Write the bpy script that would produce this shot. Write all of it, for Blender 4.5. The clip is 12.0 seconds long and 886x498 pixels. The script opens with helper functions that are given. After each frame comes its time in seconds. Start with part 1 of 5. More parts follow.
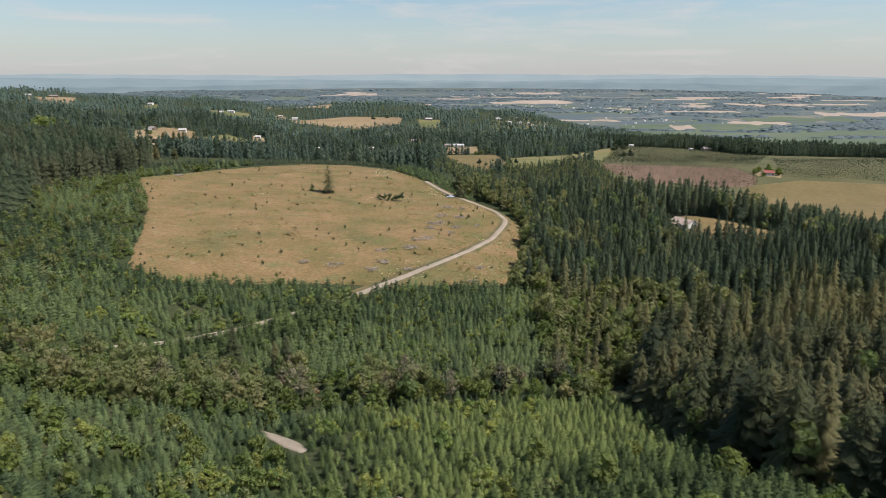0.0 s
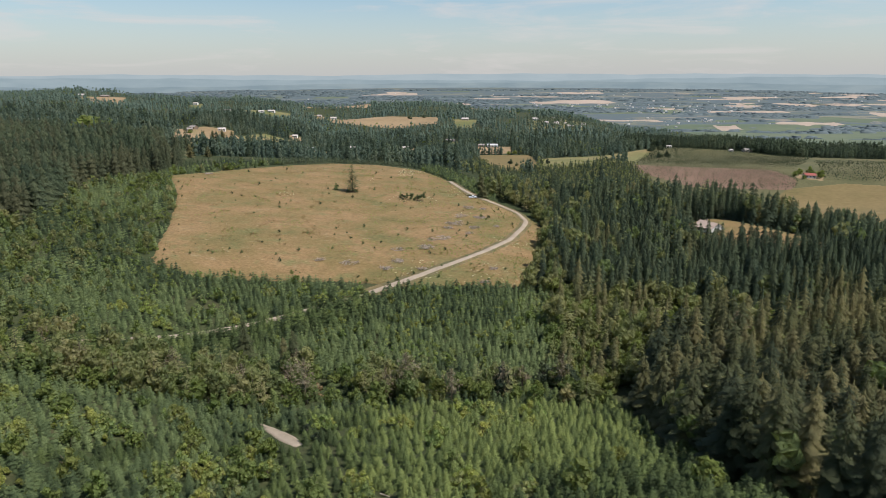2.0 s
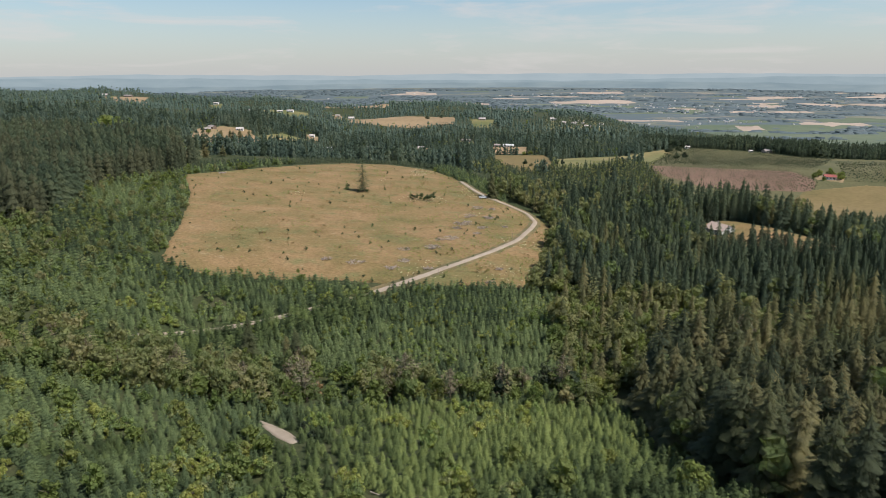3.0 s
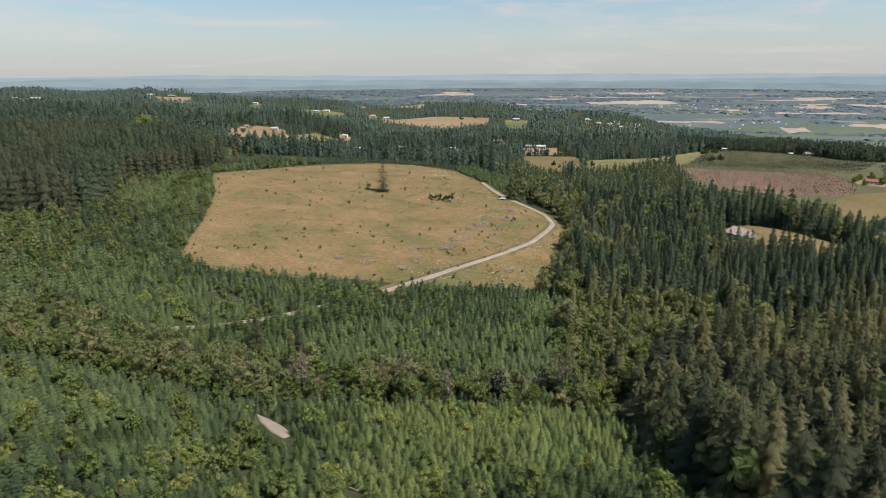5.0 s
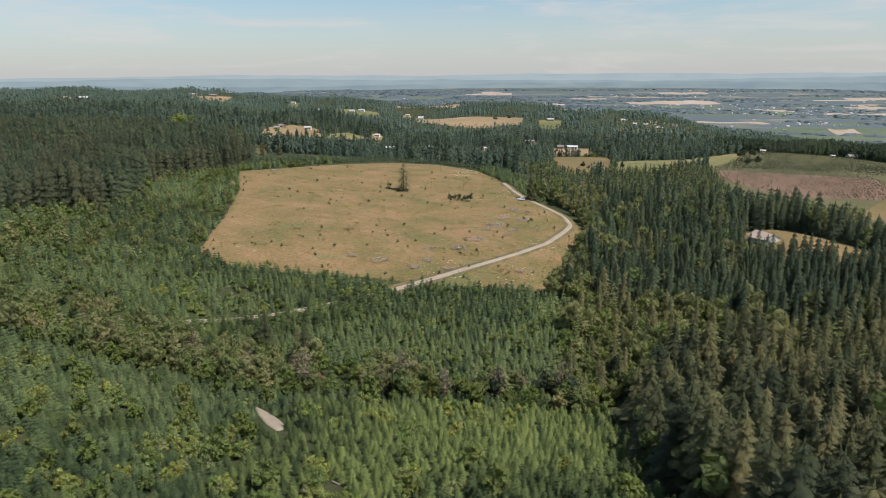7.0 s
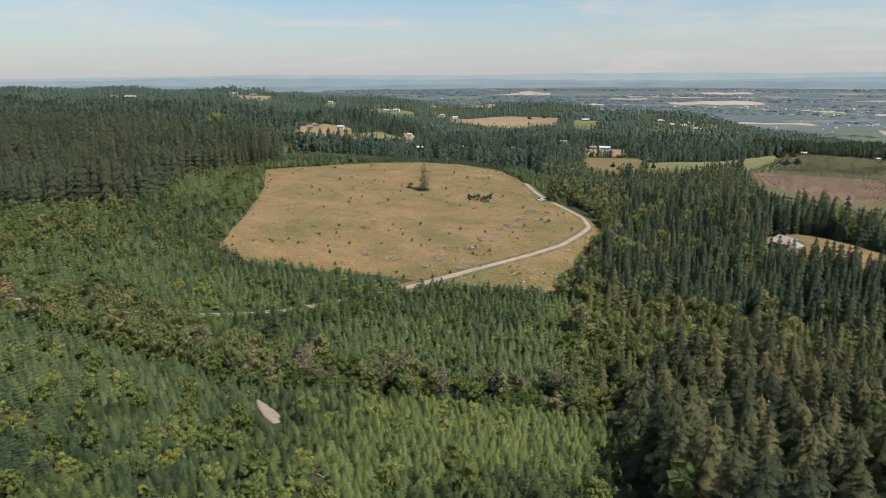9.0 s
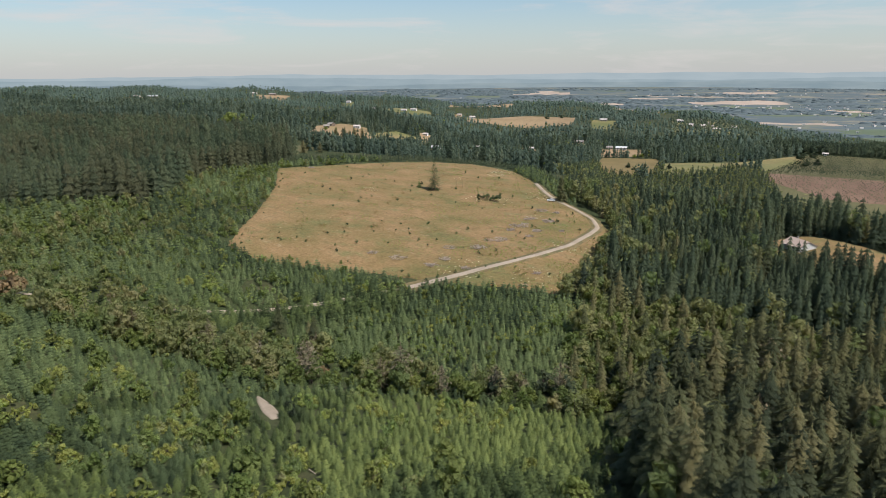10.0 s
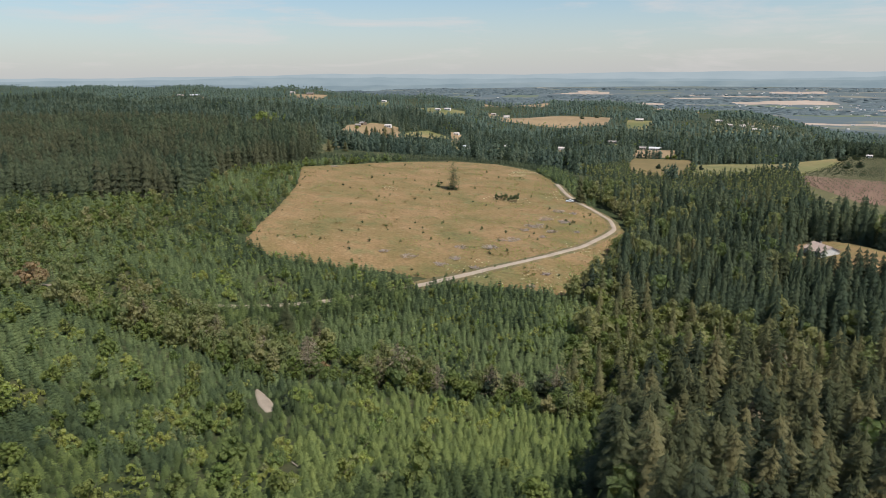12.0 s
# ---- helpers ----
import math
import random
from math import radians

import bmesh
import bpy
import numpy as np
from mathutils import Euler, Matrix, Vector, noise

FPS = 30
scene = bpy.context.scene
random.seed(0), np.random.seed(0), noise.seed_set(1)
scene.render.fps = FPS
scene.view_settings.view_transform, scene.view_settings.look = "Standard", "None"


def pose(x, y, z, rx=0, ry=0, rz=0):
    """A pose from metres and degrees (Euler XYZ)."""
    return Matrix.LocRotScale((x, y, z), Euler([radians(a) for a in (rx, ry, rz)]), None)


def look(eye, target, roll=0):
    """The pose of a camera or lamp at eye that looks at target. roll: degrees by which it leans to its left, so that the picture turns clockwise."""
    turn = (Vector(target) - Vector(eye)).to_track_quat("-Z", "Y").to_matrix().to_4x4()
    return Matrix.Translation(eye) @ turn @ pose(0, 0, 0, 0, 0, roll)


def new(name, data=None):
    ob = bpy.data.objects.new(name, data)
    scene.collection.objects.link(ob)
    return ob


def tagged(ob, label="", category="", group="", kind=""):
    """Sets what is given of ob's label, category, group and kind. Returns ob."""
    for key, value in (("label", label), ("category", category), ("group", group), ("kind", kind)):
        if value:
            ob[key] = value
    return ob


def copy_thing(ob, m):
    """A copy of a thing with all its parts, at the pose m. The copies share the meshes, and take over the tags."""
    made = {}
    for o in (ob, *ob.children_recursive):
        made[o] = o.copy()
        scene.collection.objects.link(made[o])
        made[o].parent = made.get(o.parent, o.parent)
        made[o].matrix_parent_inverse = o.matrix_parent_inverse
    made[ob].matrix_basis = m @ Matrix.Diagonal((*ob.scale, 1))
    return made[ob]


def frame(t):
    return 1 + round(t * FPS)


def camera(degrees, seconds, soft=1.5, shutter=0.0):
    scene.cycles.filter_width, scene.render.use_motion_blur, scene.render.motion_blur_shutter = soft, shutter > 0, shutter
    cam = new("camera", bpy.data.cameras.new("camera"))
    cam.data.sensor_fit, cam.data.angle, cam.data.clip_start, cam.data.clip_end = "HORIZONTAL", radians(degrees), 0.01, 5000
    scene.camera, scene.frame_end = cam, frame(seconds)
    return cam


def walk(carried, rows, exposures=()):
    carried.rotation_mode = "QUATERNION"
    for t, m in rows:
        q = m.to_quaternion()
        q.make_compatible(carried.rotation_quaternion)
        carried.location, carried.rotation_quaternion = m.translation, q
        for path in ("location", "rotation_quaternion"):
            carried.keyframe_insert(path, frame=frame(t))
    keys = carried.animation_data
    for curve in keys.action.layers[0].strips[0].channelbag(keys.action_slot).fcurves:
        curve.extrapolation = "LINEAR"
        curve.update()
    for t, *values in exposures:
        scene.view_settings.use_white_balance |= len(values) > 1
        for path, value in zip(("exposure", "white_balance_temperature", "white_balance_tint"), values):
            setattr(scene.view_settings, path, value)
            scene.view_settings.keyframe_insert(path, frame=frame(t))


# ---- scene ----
cam = camera(70.8, 12.0, soft=0.6)
METRES, EYE, TILT, LEAN, TURN = 85.0, 120.0, -15.6, 0.0, 0.0
ROWS = [
    (0.0, 0.0, 0.0, 0.0, 0.0, 0.0, -0.0),
    (0.5, 0.04, -0.0026, 0.0011, 0.93, -0.01, -0.24),
    (1.0, 0.0801, -0.0052, 0.0018, 1.85, -0.02, -0.45),
    (1.5, 0.1201, -0.0068, 0.0033, 2.75, -0.04, -0.66),
    (2.0, 0.1608, -0.008, 0.0043, 3.66, -0.06, -0.88),
    (2.5, 0.2021, -0.0087, 0.0056, 4.54, -0.09, -1.1),
    (3.0, 0.2436, -0.009, 0.0075, 5.41, -0.11, -1.32),
    (5.0, 0.4118, -0.0053, 0.0157, 8.86, -0.2, -2.23),
    (5.5, 0.4532, -0.0028, 0.0176, 9.72, -0.25, -2.45),
    (6.0, 0.4945, 0.0002, 0.0198, 10.58, -0.3, -2.68),
    (6.5, 0.5352, 0.0035, 0.0216, 11.43, -0.35, -2.9),
    (7.0, 0.5758, 0.0074, 0.0236, 12.29, -0.39, -3.12),
    (9.0, 0.7362, 0.0278, 0.0336, 15.73, -0.64, -4.04),
    (9.5, 0.7776, 0.0352, 0.0363, 16.6, -0.72, -4.25),
    (10.0, 0.8191, 0.0431, 0.0395, 17.46, -0.8, -4.47),
    (10.5, 0.8614, 0.0523, 0.0427, 18.32, -0.88, -4.67),
    (11.0, 0.9036, 0.0627, 0.0465, 19.19, -0.96, -4.88),
    (11.5, 0.9462, 0.0741, 0.0502, 20.06, -1.06, -5.09),
    (12.0, 0.9892, 0.087, 0.0543, 20.92, -1.15, -5.31),
]
walk(cam, [(t, pose(0, 0, EYE, TILT, LEAN, TURN) @ pose(METRES * x, METRES * y, METRES * z, 90 + pitch, roll, yaw)) for t, x, y, z, yaw, pitch, roll in ROWS])

# ---- light ----
SUN_TURN, SUN_UP = radians(105), radians(57)
to_sun = Vector((math.sin(SUN_TURN) * math.cos(SUN_UP), math.cos(SUN_TURN) * math.cos(SUN_UP), math.sin(SUN_UP)))
scene.view_settings.exposure = 0.0

world = bpy.data.worlds.new("sky")
scene.world = world
world.use_nodes = True
wt = world.node_tree
wt.nodes.clear()


def add(tree, kind, **values):
    """A node, with its inputs given by name (spaces as _) or its own settings."""
    n = tree.nodes.new(kind)
    for key, value in values.items():
        plain = key.replace("_", " ")
        names = {s.name: s for s in n.inputs}
        if plain in names:
            names[plain].default_value = value
        elif key == "blend":
            n.blend_type = value
        elif key == "operation":
            n.operation = value
        elif key == "data_type":
            n.data_type = value
    return n


wo = add(wt, "ShaderNodeOutputWorld")
wb = add(wt, "ShaderNodeBackground", Strength=0.116)
sky = add(wt, "ShaderNodeTexSky")
sky.sky_type, sky.sun_disc, sky.sun_elevation, sky.sun_rotation = "NISHITA", False, SUN_UP, SUN_TURN
sky.altitude, sky.air_density, sky.dust_density, sky.ozone_density = 300, 1.0, 0.7, 1.6
# thin high cloud, drawn out along the horizon
wc = add(wt, "ShaderNodeTexCoord")
wm = add(wt, "ShaderNodeMapping", Scale=(2.2, 2.2, 16.0))
wn = add(wt, "ShaderNodeTexNoise", Scale=2.1, Detail=7.0, Roughness=0.6, Distortion=0.4)
wr = wt.nodes.new("ShaderNodeValToRGB")
wr.color_ramp.elements[0].position, wr.color_ramp.elements[1].position = 0.52, 0.8
wr.color_ramp.elements[0].color, wr.color_ramp.elements[1].color = (0, 0, 0, 1), (0.85, 0.85, 0.85, 1)
wx = wt.nodes.new("ShaderNodeMixRGB")
wx.inputs[2].default_value = (6.1, 5.75, 5.7, 1)
# the pale haze low over the horizon, all round
ws = wt.nodes.new("ShaderNodeSeparateXYZ")
wh = wt.nodes.new("ShaderNodeMapRange")
wh.interpolation_type = "SMOOTHSTEP"
for key, value in (("From Min", -0.05), ("From Max", 0.15), ("To Min", 0.97), ("To Max", 0.0)):
    wh.inputs[key].default_value = value
wz = wt.nodes.new("ShaderNodeMixRGB")
wz.inputs[2].default_value = (4.70, 4.71, 4.83, 1)
wt.links.new(wc.outputs["Generated"], wm.inputs["Vector"])
wt.links.new(wc.outputs["Generated"], ws.inputs[0])
wt.links.new(ws.outputs["Z"], wh.inputs["Value"])
wt.links.new(wm.outputs[0], wn.inputs["Vector"])
wt.links.new(wn.outputs["Fac"], wr.inputs[0])
wt.links.new(wr.outputs[0], wx.inputs[0])
wt.links.new(wh.outputs[0], wz.inputs[0])
wk = wt.nodes.new("ShaderNodeMixRGB")
wk.blend_type = "MULTIPLY"
wk.inputs[0].default_value, wk.inputs[2].default_value = 1.0, (0.93, 1.0, 1.02, 1)
wt.links.new(sky.outputs[0], wk.inputs[1])
wt.links.new(wk.outputs[0], wz.inputs[1])
wt.links.new(wz.outputs[0], wx.inputs[1])
wt.links.new(wx.outputs[0], wb.inputs["Color"])
wt.links.new(wb.outputs[0], wo.inputs["Surface"])

sun = new("sun", bpy.data.lights.new("sun", "SUN"))
sun.data.energy, sun.data.angle, sun.data.color = 4.9, radians(0.6), (1.0, 0.945, 0.885)
sun.matrix_world = look(to_sun * 400, (0, 0, 0))


# ---- materials ----
def ramp(tree, fac, stops):
    r = tree.nodes.new("ShaderNodeValToRGB")
    while len(r.color_ramp.elements) < len(stops):
        r.color_ramp.elements.new(0.5)
    for e, (p, c) in zip(r.color_ramp.elements, stops):
        e.position, e.color = p, (*c, 1)
    tree.links.new(fac, r.inputs[0])
    return r.outputs[0]


def blank(name):
    m = bpy.data.materials.new(name)
    m.use_nodes = True
    t = m.node_tree
    b = t.nodes["Principled BSDF"]
    b.inputs["Specular IOR Level"].default_value = 0.25
    return m, t, b


def noise_node(t, scale, detail=4.0, stretch=(1, 1, 1), rough=0.55, coords="Object"):
    c = t.nodes.new("ShaderNodeTexCoord")
    mp = t.nodes.new("ShaderNodeMapping")
    mp.inputs["Scale"].default_value = stretch
    n = t.nodes.new("ShaderNodeTexNoise")
    n.inputs["Scale"].default_value, n.inputs["Detail"].default_value, n.inputs["Roughness"].default_value = scale, detail, rough
    t.links.new(c.outputs[coords], mp.inputs[0])
    t.links.new(mp.outputs[0], n.inputs["Vector"])
    return n.outputs["Fac"]


def mix(t, fac, a, b, blend="MIX"):
    m = t.nodes.new("ShaderNodeMixRGB")
    m.blend_type = blend
    for i, v in enumerate((fac, a, b)):
        if isinstance(v, (int, float)):
            m.inputs[i].default_value = v if i == 0 else (v, v, v, 1)
        elif isinstance(v, tuple):
            m.inputs[i].default_value = (*v, 1)
        else:
            t.links.new(v, m.inputs[i])
    return m.outputs[0]


def bumped(t, b, fac, strength, distance):
    n = t.nodes.new("ShaderNodeBump")
    n.inputs["Strength"].default_value, n.inputs["Distance"].default_value = strength, distance
    t.links.new(fac, n.inputs["Height"])
    t.links.new(n.outputs[0], b.inputs["Normal"])


def surface(name, stops, scale, rough=0.9, fine=None, stretch=(1, 1, 1), bump=0.0, bump_size=0.05, spread=0.25):
    """A two-scale mottled surface: stops of colour by a broad noise, varied by a finer one."""
    m, t, b = blank(name)
    broad = noise_node(t, scale, 5.0, stretch)
    small = noise_node(t, fine or scale * 12, 4.0, stretch)
    col = mix(t, 1.0, ramp(t, broad, stops), ramp(t, small, [(0.25, (1 - spread,) * 3), (0.75, (1 + spread,) * 3)]), "MULTIPLY")
    t.links.new(col, b.inputs["Base Color"])
    b.inputs["Roughness"].default_value = rough
    if bump:
        bumped(t, b, small, bump, bump_size)
    return m


def foliage(name, colours, glow=0.22, gaps=0.0, grain=3.0):
    """Leaves or needles: colour by each plant's own tint, with a finer mottling, and some light let through.
    gaps: the share of a spray that is open between its needles or leaves; grain: how many tufts to a metre."""
    m, t, b = blank(name)
    at = t.nodes.new("ShaderNodeAttribute")
    at.attribute_name = "tint"
    info = t.nodes.new("ShaderNodeObjectInfo")
    s = t.nodes.new("ShaderNodeMath")
    s.operation = "ADD"
    t.links.new(at.outputs["Fac"], s.inputs[0])
    t.links.new(info.outputs["Random"], s.inputs[1])
    f = t.nodes.new("ShaderNodeMath")
    f.operation = "FRACT"
    t.links.new(s.outputs[0], f.inputs[0])
    n = len(colours)
    base = ramp(t, f.outputs[0], [(i / max(1, n - 1), c) for i, c in enumerate(colours)])
    where = t.nodes.new("ShaderNodeNewGeometry").outputs["Position"]
    tuft = t.nodes.new("ShaderNodeTexNoise")
    tuft.inputs["Scale"].default_value, tuft.inputs["Detail"].default_value = grain, 2.0
    t.links.new(where, tuft.inputs["Vector"])
    drift = t.nodes.new("ShaderNodeTexNoise")
    drift.inputs["Scale"].default_value, drift.inputs["Detail"].default_value = 0.35, 2.0
    t.links.new(where, drift.inputs["Vector"])
    col = mix(t, 1.0, base, ramp(t, tuft.outputs["Fac"], [(0.35, (0.91, 0.91, 0.93)), (0.68, (1.1, 1.09, 1.05))]), "MULTIPLY")
    col = mix(t, 1.0, col, ramp(t, drift.outputs["Fac"], [(0.3, (0.86, 0.88, 0.9)), (0.7, (1.14, 1.12, 1.06))]), "MULTIPLY")
    t.links.new(col, b.inputs["Base Color"])
    b.inputs["Roughness"].default_value = 0.7
    b.inputs["Specular IOR Level"].default_value = 0.12
    tr = t.nodes.new("ShaderNodeBsdfTranslucent")
    t.links.new(mix(t, 1.0, col, (1.1, 1.12, 0.75), "MULTIPLY"), tr.inputs["Color"])
    ms = t.nodes.new("ShaderNodeMixShader")
    ms.inputs[0].default_value = glow
    t.links.new(b.outputs[0], ms.inputs[1])
    t.links.new(tr.outputs[0], ms.inputs[2])
    last = ms.outputs[0]
    if gaps:
        clear = t.nodes.new("ShaderNodeBsdfTransparent")
        cut = t.nodes.new("ShaderNodeMixShader")
        edge = 0.5 + 0.17 * (gaps - 0.5)
        t.links.new(ramp(t, tuft.outputs["Fac"], [(edge - 0.01, (0, 0, 0)), (edge + 0.01, (1, 1, 1))]), cut.inputs[0])
        t.links.new(clear.outputs[0], cut.inputs[1])
        t.links.new(last, cut.inputs[2])
        last = cut.outputs[0]
    t.links.new(last, t.nodes["Material Output"].inputs["Surface"])
    return m


def plain(name, colour, rough=0.7, metal=0.0, spread=0.12, scale=1.5):
    m, t, b = blank(name)
    n = noise_node(t, scale, 4.0)
    t.links.new(mix(t, 1.0, colour, ramp(t, n, [(0.3, (1 - spread,) * 3), (0.7, (1 + spread,) * 3)]), "MULTIPLY"), b.inputs["Base Color"])
    b.inputs["Roughness"].default_value, b.inputs["Metallic"].default_value = rough, metal
    return m


def field_cover(name, stops, scale, rough, fine, stretch, bump, bump_size, spread):
    """Dry grass on cut-over land: broad drifts, patches a few metres wide and fine streaks."""
    m, t, b = blank(name)
    broad, patch_, small = noise_node(t, scale, 5.0, stretch), noise_node(t, 0.16, 5.0, (1, 2.2, 1), 0.7), noise_node(t, fine, 5.0, stretch, 0.7)
    col = ramp(t, broad, stops)
    green = noise_node(t, 0.07, 4.0, (1, 1.6, 1), 0.65)
    col = mix(t, ramp(t, green, [(0.52, (0, 0, 0)), (0.68, (0.75, 0.75, 0.75))]), col, (0.15, 0.15, 0.06))
    col = mix(t, ramp(t, patch_, [(0.6, (0, 0, 0)), (0.72, (0.8, 0.8, 0.8))]), col, (0.30, 0.235, 0.135))
    col = mix(t, ramp(t, patch_, [(0.28, (0.7, 0.7, 0.7)), (0.42, (0, 0, 0))]), col, (0.14, 0.09, 0.05))
    col = mix(t, 1.0, col, ramp(t, small, [(0.3, (1 - spread,) * 3), (0.7, (1 + spread,) * 3)]), "MULTIPLY")
    t.links.new(col, b.inputs["Base Color"])
    b.inputs["Roughness"].default_value = rough
    bumped(t, b, small, bump, bump_size)
    return m


M_FLOOR = surface("forest_floor", [(0.3, (0.03, 0.04, 0.016)), (0.5, (0.042, 0.054, 0.02)), (0.7, (0.07, 0.068, 0.032))], 0.05, 0.95, 0.7, bump=0.6, bump_size=0.4, spread=0.35)
M_FIELD = field_cover("dry_grass", [(0.28, (0.13, 0.12, 0.045)), (0.45, (0.20, 0.142, 0.060)), (0.6, (0.248, 0.160, 0.076)), (0.78, (0.268, 0.19, 0.094))], 0.028, 0.95, 0.55, stretch=(1, 1.7, 1), bump=0.7, bump_size=0.35, spread=0.3)
M_MEADOW = surface("meadow_grass", [(0.3, (0.12, 0.13, 0.045)), (0.5, (0.18, 0.165, 0.065)), (0.7, (0.25, 0.19, 0.09))], 0.012, 0.95, 0.2, spread=0.22, bump=0.4, bump_size=0.3)
M_TAN = surface("ripe_grass", [(0.3, (0.24, 0.17, 0.09)), (0.7, (0.32, 0.23, 0.13))], 0.01, 0.95, 0.12, spread=0.15)
M_STRAW_MEADOW = surface("straw_meadow", [(0.3, (0.14, 0.113, 0.043)), (0.55, (0.188, 0.138, 0.058)), (0.75, (0.21, 0.152, 0.068))], 0.012, 0.95, 0.2, spread=0.15)
M_SOIL = surface("orchard_soil", [(0.3, (0.16, 0.102, 0.07)), (0.7, (0.215, 0.138, 0.094))], 0.02, 0.95, 0.4, spread=0.2)
M_GREEN = surface("orchard_grass", [(0.3, (0.085, 0.088, 0.037)), (0.7, (0.135, 0.12, 0.056))], 0.02, 0.95, 0.4, spread=0.2)
M_VERGE = surface("verge_weeds", [(0.35, (0.11, 0.105, 0.05)), (0.55, (0.17, 0.13, 0.065)), (0.7, (0.22, 0.165, 0.08))], 0.12, 0.95, 1.0, spread=0.3, bump=0.5, bump_size=0.3)
M_GRAVEL = surface("gravel", [(0.3, (0.29, 0.235, 0.175)), (0.7, (0.39, 0.32, 0.25))], 0.15, 0.95, 3.0, bump=0.4, bump_size=0.05, spread=0.2)
M_FIR_MID = foliage("green_fir_needles", [(0.035, 0.054, 0.029), (0.087, 0.120, 0.057), (0.166, 0.211, 0.091), (0.047, 0.071, 0.039)], 0.24, 0.26, 6.0)
M_FIR_YOUNG = foliage("young_fir_needles", [(0.038, 0.056, 0.025), (0.097, 0.132, 0.049), (0.194, 0.235, 0.079), (0.110, 0.145, 0.053), (0.046, 0.066, 0.030)], 0.22, 0.26, 6.5)
M_FIR_TALL = foliage("tall_fir_needles", [(0.046, 0.060, 0.036), (0.096, 0.107, 0.054), (0.188, 0.172, 0.086), (0.109, 0.118, 0.059), (0.052, 0.068, 0.043)], 0.36, 0.4, 6.0)
M_FIR_WEST = foliage("grey_green_fir_needles", [(0.043, 0.056, 0.034), (0.068, 0.081, 0.048), (0.097, 0.102, 0.059), (0.052, 0.067, 0.042)], 0.3, 0.34, 5.0)
M_FIR_DARK = foliage("dark_fir_needles", [(0.034, 0.052, 0.036), (0.065, 0.089, 0.055), (0.104, 0.126, 0.074), (0.042, 0.060, 0.043)], 0.36, 0.34, 5.0)
M_BROWN = foliage("thin_olive_foliage", [(0.172, 0.211, 0.089), (0.291, 0.289, 0.133), (0.156, 0.211, 0.083), (0.357, 0.321, 0.168)], 0.45, 0.42, 5.5)
M_LEAF = foliage("broad_leaves", [(0.153, 0.212, 0.068), (0.210, 0.250, 0.075), (0.176, 0.228, 0.082), (0.237, 0.257, 0.082)], 0.45, 0.3, 6.0)
M_LIME = foliage("sunlit_shrub_leaves", [(0.363, 0.436, 0.146), (0.446, 0.454, 0.163), (0.290, 0.380, 0.152), (0.404, 0.416, 0.218)], 0.58, 0.12, 6.5)
# distance haze is mixed into the next two: paler and bluer than near needles
M_FAR = foliage("haze_tinted_woods", [(0.068, 0.103, 0.086), (0.102, 0.139, 0.106), (0.154, 0.180, 0.126), (0.089, 0.129, 0.110)], 0.5, 0.14, 1.1)
M_FAR_RIDGE = foliage("haze_tinted_ridge_woods", [(0.092, 0.139, 0.119), (0.115, 0.162, 0.132), (0.141, 0.179, 0.139)], 0.4, 0.0, 0.3)
M_DEAD = foliage("dead_branches", [(0.25, 0.21, 0.145), (0.31, 0.26, 0.18), (0.21, 0.172, 0.115)], 0.2, 0.3, 2.6)
M_STRAW = foliage("dry_stalks", [(0.26, 0.19, 0.09), (0.32, 0.24, 0.12), (0.20, 0.13, 0.07)], 0.3)
M_BARK = surface("bark", [(0.3, (0.10, 0.075, 0.055)), (0.7, (0.19, 0.15, 0.12))], 0.8, 0.95, 6.0, stretch=(4, 4, 0.6), spread=0.3)
M_WHITE = plain("white_paint", (0.66, 0.65, 0.62))
M_ROOF = surface("grey_shingle", [(0.3, (0.25, 0.22, 0.20)), (0.7, (0.36, 0.32, 0.29))], 0.4, 0.9, 4.0, spread=0.2)
M_ROOF_PALE = surface("pale_roof", [(0.3, (0.50, 0.44, 0.40)), (0.7, (0.60, 0.54, 0.50))], 0.4, 0.85, 4.0, spread=0.12)
M_ROOF_WARM = surface("worn_tan_roof", [(0.3, (0.389, 0.296, 0.246)), (0.7, (0.475, 0.376, 0.312))], 0.4, 0.9, 4.0, spread=0.12)
M_METAL_ROOF = plain("white_metal_roof", (0.58, 0.58, 0.57), 0.5, 0.0)
M_RED = plain("dull_red_roof", (0.34, 0.10, 0.08))
M_RUST = foliage("rust_leaves", [(0.302, 0.213, 0.124), (0.258, 0.194, 0.111), (0.336, 0.231, 0.130)], 0.35, 0.2, 3.0)
M_VFIELD = surface("valley_stubble", [(0.3, (0.36, 0.285, 0.225)), (0.7, (0.43, 0.34, 0.27))], 0.004, 1.0, 0.02, spread=0.1)
M_VPASTURE = surface("valley_pasture", [(0.3, (0.10, 0.132, 0.085)), (0.7, (0.14, 0.16, 0.10))], 0.004, 1.0, 0.02, spread=0.1)
M_BEIGE = plain("beige_siding", (0.46, 0.38, 0.30))
M_TEAL = plain("weathered_timber", (0.20, 0.15, 0.11))
M_GLASS = plain("dark_window_glass", (0.03, 0.04, 0.05), 0.08)
M_RUBBER = plain("black_rubber", (0.02, 0.02, 0.02), 0.8)
M_CAR = plain("white_car_paint", (0.86, 0.86, 0.85), 0.55)
M_LOG = surface("grey_brush_wood", [(0.3, (0.30, 0.245, 0.205)), (0.7, (0.43, 0.355, 0.30))], 0.5, 0.95, 5.0, spread=0.35)
M_CHIP = surface("pale_cut_wood", [(0.3, (0.52, 0.46, 0.26)), (0.7, (0.66, 0.60, 0.38))], 0.5, 0.95, 5.0, spread=0.25)


# ---- the lie of the land ----
def smooth(a, b, v):
    s = np.clip((v - a) / (b - a), 0, 1)
    return s * s * (3 - 2 * s)


